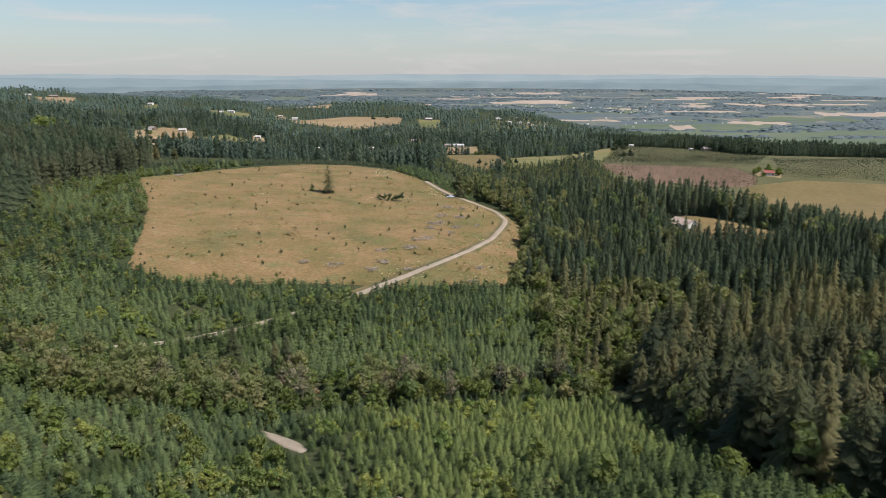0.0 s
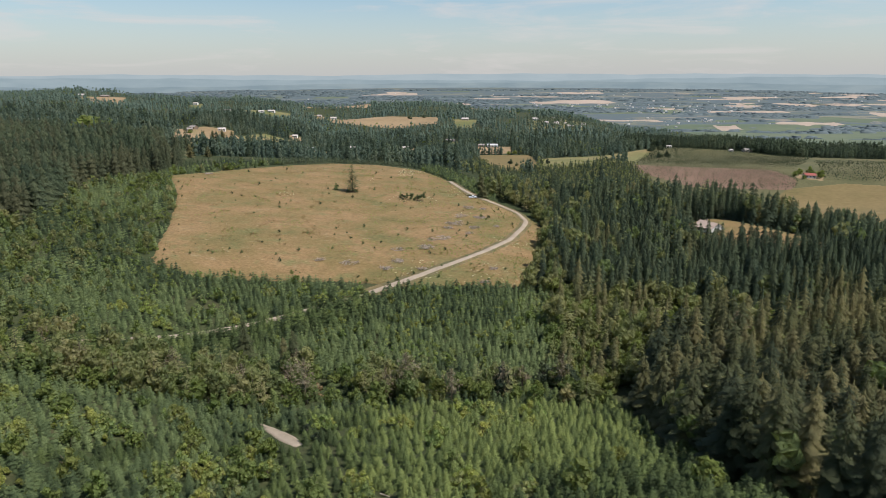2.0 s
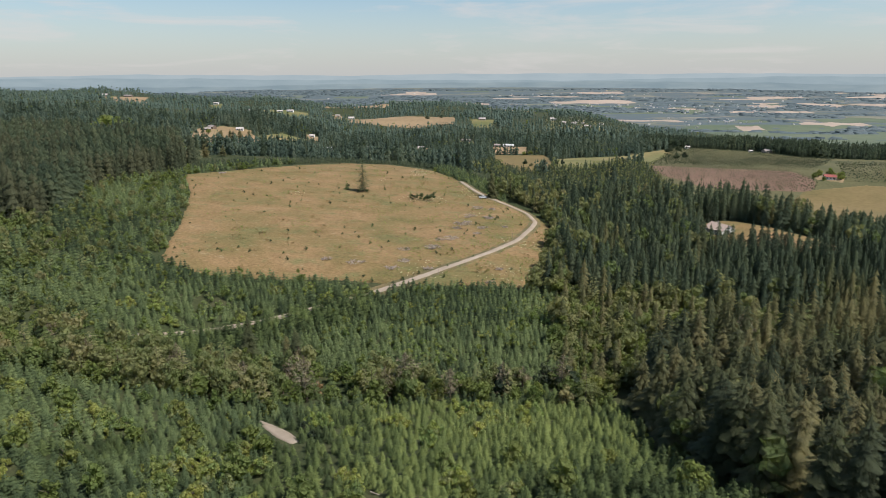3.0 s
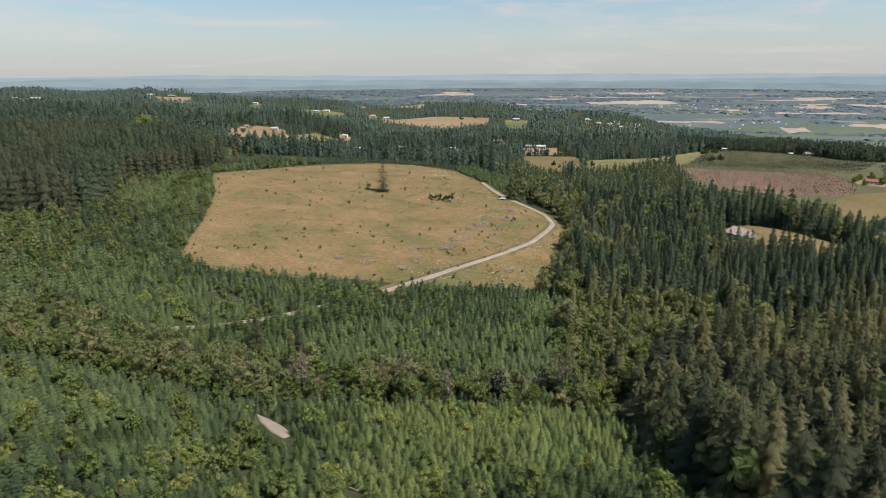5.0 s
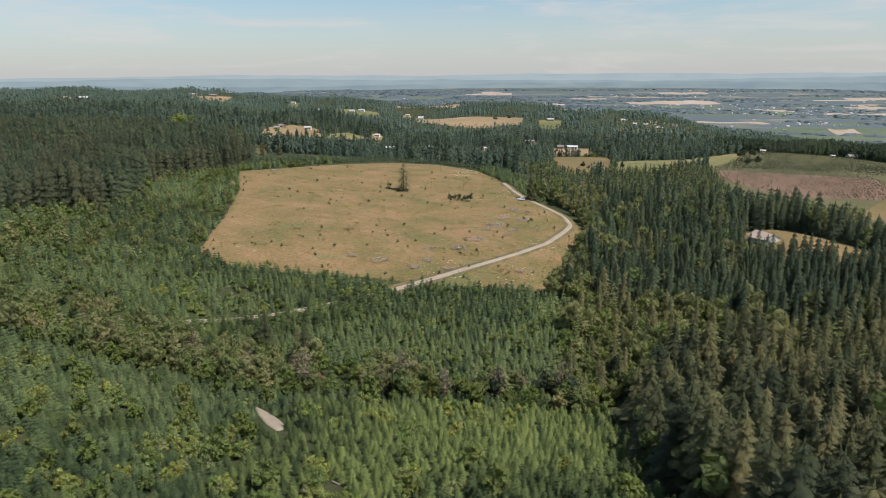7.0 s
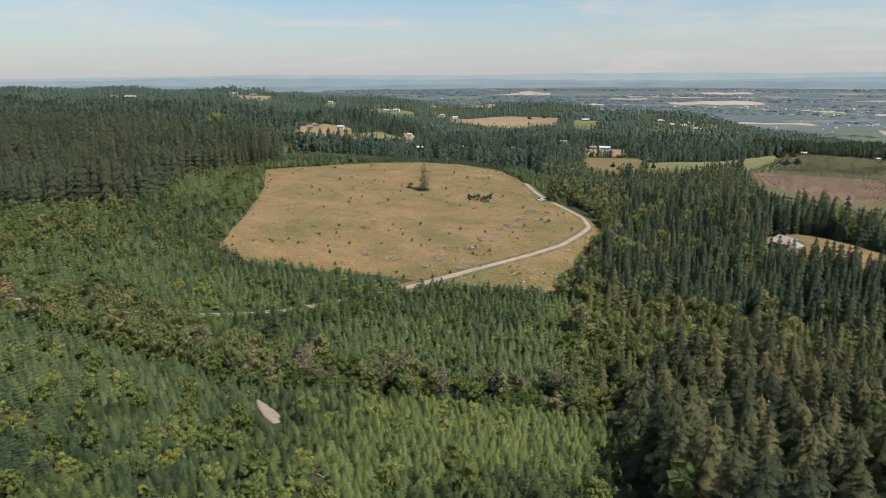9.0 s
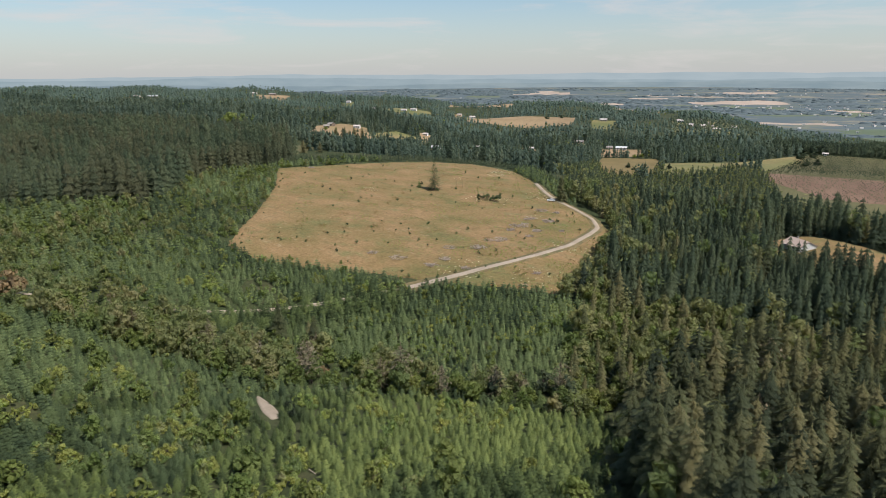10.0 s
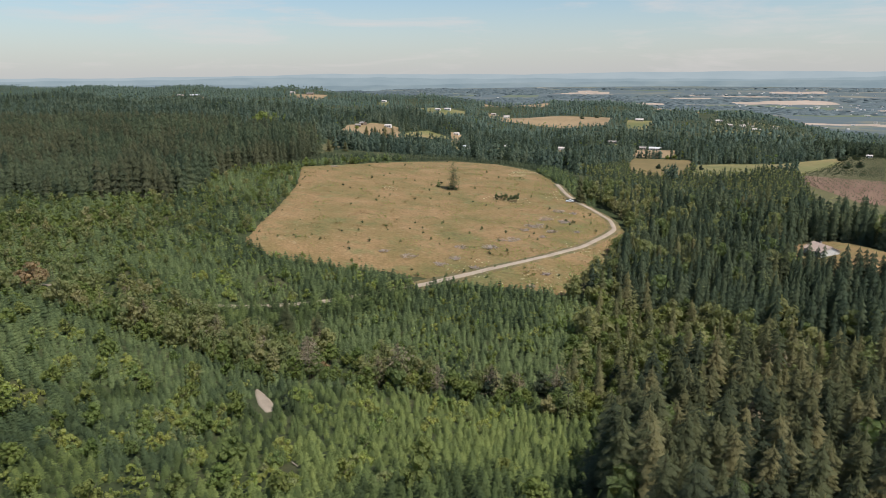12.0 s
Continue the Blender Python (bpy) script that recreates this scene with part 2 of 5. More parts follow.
def knoll(x, y, cx, cy, sx, sy, up):
    return up * np.exp(-((x - cx) / sx) ** 2 - ((y - cy) / sy) ** 2)


PROFILE_Y = [-6000, -300, 0, 60, 110, 150, 175, 215, 245, 280, 305, 330, 400, 460, 520, 580, 700, 850, 1000, 1300, 1600, 1900, 2150, 2450, 2900, 4900, 7000]
PROFILE_Z = [20, 20, 18, 16, 13, 13, 10, 1, 3, 10, 20, 24, 28, 32, 36, 34, 19, 5, -4, -1, 13, 10, 2, -70, -52, 34, 50]


def height(x, y):
    """The ground's height: a draw in front, the field's slope beyond it, a crest, the wooded bench and the valley."""
    x, y = np.asarray(x, float), np.asarray(y, float)
    z = sum(np.interp(y + d, PROFILE_Y, PROFILE_Z) for d in (-16, -8, 0, 8, 16)) / 5
    mid = smooth(235, 310, y) * (1 - smooth(600, 800, y))
    z = z - 0.055 * np.clip(x, -320, 90) * mid
    z = z - 0.09 * np.clip(x - 15, 0, 60) * mid
    z = z + knoll(x, y, 55, 85, 62, 58, 30)
    z = z + 22 * smooth(-70, -190, x) * (1 - smooth(240, 320, y))
    z = z + 14 * smooth(90, 180, x) * smooth(60, 140, y) * (1 - smooth(180, 240, y))
    z = z - 14 * smooth(170, 300, x) * smooth(330, 380, y) * (1 - smooth(600, 750, y))
    z = z - 12 * smooth(0, 60, x) * smooth(480, 560, y) * (1 - smooth(700, 850, y))
    z = z + 9 * smooth(100, 180, x) * smooth(300, 360, y) * (1 - smooth(450, 600, y))
    z = z + 43 * smooth(-150, -1300, x + 0.25 * (y - 1300)) * smooth(600, 1500, y) * (1 - smooth(2150, 2500, y))
    z = z + 40 * smooth(-250, -480, x) * smooth(560, 800, y) * (1 - smooth(1000, 1500, y))
    z = z + 16 * smooth(100, -150, x) * smooth(1700, 2000, y) * (1 - smooth(2150, 2400, y))
    z = z + 6 * (np.sin(x / 83 + y / 190) + 0.7 * np.sin(x / 47 - y / 120 + 2)) * smooth(760, 1150, y) * (1 - smooth(2100, 2300, y)) * smooth(0, -200, x)
    z = z - 62 * smooth(180, 520, x) * smooth(1140, 1460, y) * (1 - smooth(2250, 2500, y))
    return z


def ground_at(x, y):
    return float(height(x, y))


def inside(poly, x, y):
    x, y = np.asarray(x, float), np.asarray(y, float)
    hit = np.zeros(x.shape, bool)
    for (ax, ay), (bx, by) in zip(poly, poly[1:] + poly[:1]):
        cross = (ay > y) != (by > y)
        hit ^= cross & (x < (bx - ax) * (y - ay) / ((by - ay) or 1e-9) + ax)
    return hit


def near_line(line, x, y, reach):
    best = np.full(np.shape(x), 1e9)
    for (ax, ay), (bx, by) in zip(line, line[1:]):
        dx, dy = bx - ax, by - ay
        s = np.clip(((x - ax) * dx + (y - ay) * dy) / (dx * dx + dy * dy), 0, 1)
        best = np.minimum(best, np.hypot(x - ax - s * dx, y - ay - s * dy))
    return best < reach


# ---- the plan ----
FIELD = [(-231, 468), (-203, 490), (-165, 524), (-128, 566), (-88, 584), (-43, 556), (-11, 500), (6, 466), (26, 446), (42, 431), (51, 414),
         (53, 395), (47, 362), (41, 325), (32, 303), (0, 299), (-40, 296), (-60, 296), (-85, 293), (-112, 290), (-136, 288), (-157, 296), (-165, 320), (-173, 349), (-201, 417)]
ROAD = [(-14, 505), (0, 475), (12, 457), (28, 442), (38, 431), (43, 414), (40, 400), (30, 368), (15, 340), (-1, 321), (-19, 305), (-40, 290),
        (-57, 281), (-69, 275), (-85, 266), (-101, 255), (-116, 243), (-132, 232), (-150, 218), (-175, 205), (-200, 200)]
LANDING = [(-60, 180), (-56, 177.5), (-51, 174.5), (-44.5, 169.5), (-40, 164), (-42, 161.5), (-48, 165.5), (-56, 173.5), (-59, 177.5)]
LANDING_FRONT = [(-54, 166), (-48, 161), (-42, 158), (-38, 160), (-46, 166), (-54, 172)]
LOG_GAP = [(-14, 135), (-6, 133), (-1, 124), (-9, 125)]
HOUSE_LAWN = [(140, 412), (143, 366), (158, 354), (205, 350), (226, 382), (192, 405), (165, 418)]
EAST_MEADOW = [(240, 450), (300, 640), (345, 702), (420, 725), (530, 705), (470, 480), (340, 420)]
ORCHARD_GREEN = [(207, 830), (300, 1100), (350, 1117), (432, 1076), (503, 967), (400, 800), (368, 794)]
ORCHARD_BARE = [(207, 826), (368, 790), (376, 740), (352, 694), (240, 700), (200, 770)]
ORCHARD_EAST = [(464, 882), (720, 882), (535, 715), (400, 738)]
MEADOW_A = [(-4, 1112), (62, 1118), (62, 1029), (-1, 1012)]
MEADOW_B = [(2, 1000), (87, 1008), (88, 930), (85, 801), (60, 770), (21, 749), (6, 880)]
MEADOW_C = [(91, 925), (89, 783), (130, 800), (177, 850), (215, 860), (290, 1014), (300, 1103), (192, 997), (130, 960)]
YARD_WEST = [(-459, 941), (-451, 1013), (-417, 1030), (-385, 1000), (-372, 975), (-325, 915), (-330, 850), (-345, 790), (-385, 770), (-410, 830)]
HAY_WEST = [(-384, 1001), (-370, 1078), (-330, 1085), (-290, 1010), (-308, 925), (-324, 917), (-371, 977)]
PADDOCK = [(-345, 718), (-318, 640), (-285, 570), (-262, 520), (-246, 520), (-258, 580), (-290, 650), (-325, 725)]
FAR_FIELD_A = [(-408, 1680), (-108, 1655), (-97, 1476), (-351, 1485)]
FAR_FIELD_B = [(-600, 2120), (-370, 2140), (-340, 1960), (-540, 1920)]
FAR_FIELD_C = [(-690, 1620), (-500, 1650), (-470, 1560), (-640, 1500)]
FAR_FIELD_D = [(-60, 2180), (60, 2180), (130, 2080), (-60, 2060)]
VILLAGE = [(110, 1410), (270, 1400), (330, 1620), (120, 1620)]
HILL_YARD = [(-735, 930), (-690, 930), (-655, 800), (-690, 790)]
OPEN = [FIELD, LANDING, LANDING_FRONT, LOG_GAP, HOUSE_LAWN, EAST_MEADOW, ORCHARD_GREEN, ORCHARD_BARE, ORCHARD_EAST, MEADOW_A, MEADOW_B, MEADOW_C, YARD_WEST, HAY_WEST, PADDOCK,
        FAR_FIELD_A, FAR_FIELD_B, FAR_FIELD_C, FAR_FIELD_D, HILL_YARD, VILLAGE]
# houses: x, y, turn, length, depth, wall height, look, yard length towards the south, yard width
HOUSES = [
    (-416, 1010, 10, 15, 9, 4, "white", 60, 40), (-447, 975, -20, 14, 10, 4, "brown", 50, 30), (-440, 945, 30, 12, 9, 3.5, "brown", 40, 30),
    (-364, 800, 10, 13, 9, 3.5, "pale", 45, 28), (-363, 862, -15, 15, 9, 3.5, "pale", 40, 30), (-262, 985, 5, 19, 9, 4, "metal", 130, 50),
    (-331, 1128, 0, 12, 9, 3.5, "white", 70, 26), (-205, 1035, 15, 12, 9, 3.5, "pale", 120, 46), (-672, 1660, 10, 20, 12, 5, "grey", 80, 60),
    (-835, 1827, 0, 18, 11, 6, "white", 70, 40), (-549, 1572, 12, 18, 10, 4, "white", 60, 50), (-532, 1600, 0, 22, 10, 5, "white", 60, 40),
    (-438, 1715, 0, 16, 10, 4, "pale", 70, 34), (-394, 1690, 20, 20, 12, 5, "white", 70, 40), (-1485, 1709, 8, 44, 16, 7, "metal", 90, 80),
    (-1545, 1705, 0, 26, 14, 7, "pale", 80, 60), (-719, 995, 12, 34, 11, 4, "metal", 90, 50), (-1190, 1842, 0, 26, 14, 8, "pale", 90, 60),
    (-1110, 1830, 10, 30, 12, 5, "brown", 90, 110), (28, 1112, -4, 24, 10, 4, "metal", 0, 0), (8, 1113, 5, 14, 9, 4, "grey", 0, 0),
    (-52, 1194, 0, 22, 10, 4, "grey", 60, 34), (-124, 1090, 10, 16, 9, 4, "white", 110, 36), (-35, 1563, 0, 22, 11, 5, "pale", 90, 60),
    (137, 1566, 0, 20, 12, 6, "white", 40, 30), (180, 1485, 10, 16, 11, 5, "white", 40, 26), (156, 1500, -20, 16, 11, 5, "pale", 30, 26),
    (205, 1448, 5, 20, 11, 4, "pale", 40, 40), (445, 1062, 15, 17, 12, 4, "grey", 0, 0), (392, 748, -12, 15, 10, 4, "red", 12, 40),
    (333, 1112, 0, 10, 7, 3.5, "white", 0, 0), (421, 1066, 0, 9, 6, 3, "white", 0, 0), (-1326, 1442, 10, 22, 12, 6, "white", 80, 50),
]


def yard_of(x, y, back, width):
    d = np.array((45.0 - x, -y))
    d /= np.hypot(*d)
    e = np.array((-d[1], d[0]))
    p = np.array((x, y))
    return [tuple(p - d * 16 - e * width / 2), tuple(p - d * 16 + e * width / 2), tuple(p + d * back + e * width * 0.4), tuple(p + d * back - e * width * 0.35)]


YARDS = [yard_of(x, y, back * (1.6 if y > 940 else 1), width) for x, y, _, _, _, _, _, back, width in HOUSES if back]
OPEN += YARDS
OPEN.append(yard_of(54, 480, 7, 12))
OPEN.append(yard_of(-440, 690, 75, 34))
OPEN.append(yard_of(-192, 192, 20, 18))


# ---- mesh helpers ----
def raw_mesh(name, verts, tris, material, tint=None):
    """A mesh from numpy arrays of corners and triangles, with a tint for each corner."""
    me = bpy.data.meshes.new(name)
    verts, tris = np.asarray(verts, np.float32), np.asarray(tris, np.int32)
    k = tris.shape[1]
    me.vertices.add(len(verts))
    me.vertices.foreach_set("co", verts.ravel())
    me.loops.add(tris.size)
    me.loops.foreach_set("vertex_index", tris.ravel())
    me.polygons.add(len(tris))
    me.polygons.foreach_set("loop_start", np.arange(0, tris.size, k, dtype=np.int32))
    me.update(calc_edges=True)
    if tint is not None:
        a = me.attributes.new("tint", "FLOAT", "POINT")
        a.data.foreach_set("value", np.asarray(tint, np.float32))
    me.materials.append(material)
    return me


def part(name, bm, material, parent, label=""):
    me = bpy.data.meshes.new(name)
    bm.to_mesh(me)
    bm.free()
    me.materials.append(material)
    ob = new(name, me)
    ob.parent = parent
    if label:
        ob["label"] = label
    return ob


def box(bm, x0, y0, z0, x1, y1, z1, bevel=0.0):
    got = bmesh.ops.create_cube(bm, size=1.0, matrix=Matrix.Translation(((x0 + x1) / 2, (y0 + y1) / 2, (z0 + z1) / 2)) @ Matrix.Diagonal((x1 - x0, y1 - y0, z1 - z0, 1)))
    if bevel:
        edges = list({e for v in got["verts"] for e in v.link_edges})
        bmesh.ops.bevel(bm, geom=edges, offset=bevel, segments=2, affect="EDGES")
    return bm


def patch(name, poly, material, step, lift, label, ragged=1.0):
    """Ground cover that lies on the land inside an outline with a ragged edge."""
    p = np.array(poly, float)
    xs, ys = np.arange(p[:, 0].min() - step, p[:, 0].max() + step, step), np.arange(p[:, 1].min() - step, p[:, 1].max() + step, step)
    gx, gy = np.meshgrid(xs, ys)
    rng = np.random.default_rng(len(xs))
    wob = 0.3 * ragged * min(step, 2.0)
    cx, cy = gx[:-1, :-1] + step / 2, gy[:-1, :-1] + step / 2
    keep = inside(poly, cx, cy)
    n = len(xs)
    idx = np.arange(gx.size).reshape(gx.shape)
    quads = np.stack([idx[:-1, :-1], idx[:-1, 1:], idx[1:, 1:], idx[1:, :-1]], -1)[keep]
    used, inv = np.unique(quads, return_inverse=True)
    inv = inv.reshape(-1, 4)
    x, y = gx.ravel()[used], gy.ravel()[used]
    rim = np.bincount(inv.ravel(), minlength=len(used)) < 4
    # corners on the rim slide onto the outline
    best, bx, by = np.full(x.shape, 1e9), x.copy(), y.copy()
    for (ax, ay), (qx, qy) in zip(poly, poly[1:] + poly[:1]):
        dx, dy = qx - ax, qy - ay
        f = np.clip(((x - ax) * dx + (y - ay) * dy) / (dx * dx + dy * dy), 0, 1)
        d = np.hypot(x - ax - f * dx, y - ay - f * dy)
        near_ = d < best
        best, bx, by = np.where(near_, d, best), np.where(near_, ax + f * dx, bx), np.where(near_, ay + f * dy, by)
    x = np.where(rim, bx + wob * rng.normal(size=x.shape), x)
    y = np.where(rim, by + wob * rng.normal(size=x.shape), y)
    me = raw_mesh(name, np.stack([x, y, height(x, y) + np.where(rim, -0.15, lift)], -1), inv, material)
    return tagged(new(name, me), label, "ground", kind="structure")


# ---- ground, fields, roads ----
def build_ground():
    rings = np.concatenate([[0.05, 8.0], np.geomspace(20, 4960, 250)])
    turns = np.radians(np.concatenate([np.arange(-62, 48, 0.8), np.arange(48, 298, 5.0)]))
    r, a = np.meshgrid(rings, turns, indexing="ij")
    x, y = r * np.sin(a) + 30, r * np.cos(a)
    v = np.stack([x, y, height(x, y)], -1).reshape(-1, 3)
    i = np.arange(r.size).reshape(r.shape)
    j = np.roll(i, -1, axis=1)
    quads = np.stack([i[:-1], i[1:], j[1:], j[:-1]], -1).reshape(-1, 4)
    me = raw_mesh("ground", v, quads, M_FLOOR)
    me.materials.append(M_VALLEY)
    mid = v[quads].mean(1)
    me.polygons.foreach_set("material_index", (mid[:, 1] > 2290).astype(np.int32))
    tagged(new("ground", me), "rolling forest floor of brush and dry grass falling to a hazy farm valley", "ground", kind="structure")


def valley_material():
    """Farmland far off: a patchwork of pale stubble, pasture and dark woods, with blue distance haze mixed into the
    colours.
    """
    m, t, b = blank("haze_tinted_farmland")
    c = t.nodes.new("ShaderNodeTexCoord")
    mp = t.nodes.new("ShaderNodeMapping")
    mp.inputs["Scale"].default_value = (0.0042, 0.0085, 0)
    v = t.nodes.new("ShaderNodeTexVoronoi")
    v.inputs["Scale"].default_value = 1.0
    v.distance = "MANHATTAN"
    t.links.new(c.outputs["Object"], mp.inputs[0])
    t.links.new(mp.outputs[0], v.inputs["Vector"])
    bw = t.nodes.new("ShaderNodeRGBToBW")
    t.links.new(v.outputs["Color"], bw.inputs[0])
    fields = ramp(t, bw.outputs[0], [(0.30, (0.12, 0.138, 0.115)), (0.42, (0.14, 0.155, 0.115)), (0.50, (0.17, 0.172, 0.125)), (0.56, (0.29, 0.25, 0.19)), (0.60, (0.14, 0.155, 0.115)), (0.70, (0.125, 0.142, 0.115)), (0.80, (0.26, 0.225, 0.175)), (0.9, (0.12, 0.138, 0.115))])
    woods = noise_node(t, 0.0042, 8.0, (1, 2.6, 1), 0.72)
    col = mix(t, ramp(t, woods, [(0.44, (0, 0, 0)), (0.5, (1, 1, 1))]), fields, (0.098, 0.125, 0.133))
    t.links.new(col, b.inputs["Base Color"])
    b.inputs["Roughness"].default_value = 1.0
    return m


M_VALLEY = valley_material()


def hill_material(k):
    """A far range: dim patches of wood and field that glow by themselves, the haze painted into their colours."""
    m = bpy.data.materials.new("glowing_hazy_hills")
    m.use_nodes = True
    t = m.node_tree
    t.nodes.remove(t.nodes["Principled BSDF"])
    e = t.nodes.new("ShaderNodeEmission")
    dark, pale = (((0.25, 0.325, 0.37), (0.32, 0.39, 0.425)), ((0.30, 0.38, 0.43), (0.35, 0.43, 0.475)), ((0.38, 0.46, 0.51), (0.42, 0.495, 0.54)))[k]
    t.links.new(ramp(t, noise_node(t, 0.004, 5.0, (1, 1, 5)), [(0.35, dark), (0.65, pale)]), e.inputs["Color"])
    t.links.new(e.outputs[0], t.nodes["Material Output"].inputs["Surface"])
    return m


# the blue of the valley's haze is put into these leaf colours
M_FARWOOD = foliage("haze_tinted_valley_woods", [(0.092, 0.122, 0.135), (0.106, 0.136, 0.147), (0.122, 0.15, 0.158)], 0.0, 0.0, 0.05)
build_ground()
patch("dry_field", FIELD, M_FIELD, 1.6, 0.4, "cleared hillside of dry tan grass with low weeds")
patch("house_lawn", HOUSE_LAWN, M_FIELD, 1.5, 0.4, "yellowed lawn round a house in the woods")
patch("meadow", EAST_MEADOW, M_STRAW_MEADOW, 3, 0.5, "mown green and yellow meadow beyond the firs")
patch("orchard_ground", ORCHARD_GREEN, M_GREEN, 4, 0.5, "grassy orchard ground between tree rows")
patch("orchard_soil", ORCHARD_BARE, M_SOIL, 3, 0.5, "bare reddish soil between young orchard rows")
patch("orchard_ground", ORCHARD_EAST, M_GREEN, 4, 0.5, "grassy orchard ground between tree rows")
patch("meadow", MEADOW_A, M_TAN, 4, 0.5, "tan mown hay field by a farm")
patch("meadow", MEADOW_B, M_STRAW_MEADOW, 4, 0.5, "tan mown hay field by a farm")
patch("meadow", MEADOW_C, M_MEADOW, 4, 0.5, "green and yellow pasture strip")
patch("farm_yard", YARD_WEST, M_TAN, 4, 0.5, "bare tan yard among farm houses")
patch("hay_field", HAY_WEST, M_MEADOW, 4, 0.5, "yellow green hay field by farm houses")
patch("paddock", PADDOCK, M_GREEN, 4, 0.5, "green paddock beside the woods")
patch("hay_field", FAR_FIELD_A, M_TAN, 8, 0.8, "distant tan hay field among woods")
patch("hay_field", FAR_FIELD_B, M_TAN, 8, 0.8, "distant tan hay field among woods")
patch("hay_field", FAR_FIELD_C, M_MEADOW, 8, 0.8, "distant pale pasture among woods")
patch("hay_field", FAR_FIELD_D, M_TAN, 8, 0.8, "distant tan hill field")
patch("pasture", [(520, 1330), (760, 1150), (1300, 1200), (2300, 2480), (600, 2470), (640, 1900), (590, 1600)], M_VPASTURE, 20, 0.6, "green pasture below the wooded plateau")
patch("village_green", VILLAGE, M_MEADOW, 8, 0.8, "dry grass between scattered village houses")
patch("yard", HILL_YARD, M_MEADOW, 4, 0.5, "small yellow clearing on the wooded hill")
for k, outline in enumerate(YARDS):
    patch("yard", outline, (M_TAN, M_MEADOW)[k % 2], 5, 0.5, ("bare tan yard round a house", "dry grass yard round a house")[k % 2])
patch("landing", LANDING, M_GRAVEL, 0.5, 0.3, "pale gravel landing at the end of a forest track")


def ribbon(name, line, width, material, lift, label):
    """A road on the land along a line, with a low crown and uneven edges."""
    pts = np.array(line, float)
    seg = np.concatenate([[0], np.cumsum(np.hypot(*np.diff(pts, axis=0).T))])
    s = np.arange(0, seg[-1], 2.0)
    knots = np.stack([np.interp(s, seg, pts[:, k]) for k in (0, 1)], -1)
    for _ in range(4):
        knots[1:-1] = (knots[:-2] + 2 * knots[1:-1] + knots[2:]) / 4
    d = np.gradient(knots, axis=0)
    side = np.stack([-d[:, 1], d[:, 0]], -1) / np.linalg.norm(d, axis=1)[:, None]
    rng = np.random.default_rng(5)
    cols = []
    for f, up in ((-1, -0.25), (-0.8, 0.0), (0, 0.1), (0.8, 0.0), (1, -0.25)):
        w = width * (1 - 0.3 * smooth(-30, -70, knots[:, 0])) / 2 * f * (1 + 0.1 * rng.normal(size=len(s)) * (abs(f) == 1))
        q = knots + side * w[:, None]
        cols.append(np.column_stack([q, height(q[:, 0], q[:, 1]) + lift + up]))
    v = np.stack(cols, 1).reshape(-1, 3)
    i = np.arange(len(v)).reshape(len(s), 5)
    quads = np.stack([i[:-1, :-1], i[:-1, 1:], i[1:, 1:], i[1:, :-1]], -1).reshape(-1, 4)
    return tagged(new(name, raw_mesh(name, v, quads, material)), label, "road", kind="structure")


ribbon("verge", ROAD[:13], 8.5, M_VERGE, 0.5, "dark weedy verge along the gravel road")
ribbon("road", ROAD, 3.5, M_GRAVEL, 0.62, "pale gravel forest road curving round the field")


def build_hills():
    """Low blue hills along the horizon, ranges behind one another, each painted paler with haze than the one before."""
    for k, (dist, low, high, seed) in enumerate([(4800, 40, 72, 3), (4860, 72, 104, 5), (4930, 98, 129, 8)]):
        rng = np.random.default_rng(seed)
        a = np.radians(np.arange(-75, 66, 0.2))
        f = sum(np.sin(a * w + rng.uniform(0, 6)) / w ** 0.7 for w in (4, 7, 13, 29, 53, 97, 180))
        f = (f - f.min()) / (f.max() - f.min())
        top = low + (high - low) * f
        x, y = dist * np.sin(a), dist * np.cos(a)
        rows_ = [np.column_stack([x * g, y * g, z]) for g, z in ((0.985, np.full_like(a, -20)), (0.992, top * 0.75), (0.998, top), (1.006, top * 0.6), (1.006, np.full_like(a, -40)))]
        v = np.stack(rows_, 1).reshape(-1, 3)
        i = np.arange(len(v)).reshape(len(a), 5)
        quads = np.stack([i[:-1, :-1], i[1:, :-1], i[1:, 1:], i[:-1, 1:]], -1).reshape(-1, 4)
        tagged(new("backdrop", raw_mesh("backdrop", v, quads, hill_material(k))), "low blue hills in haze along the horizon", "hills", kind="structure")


build_hills()


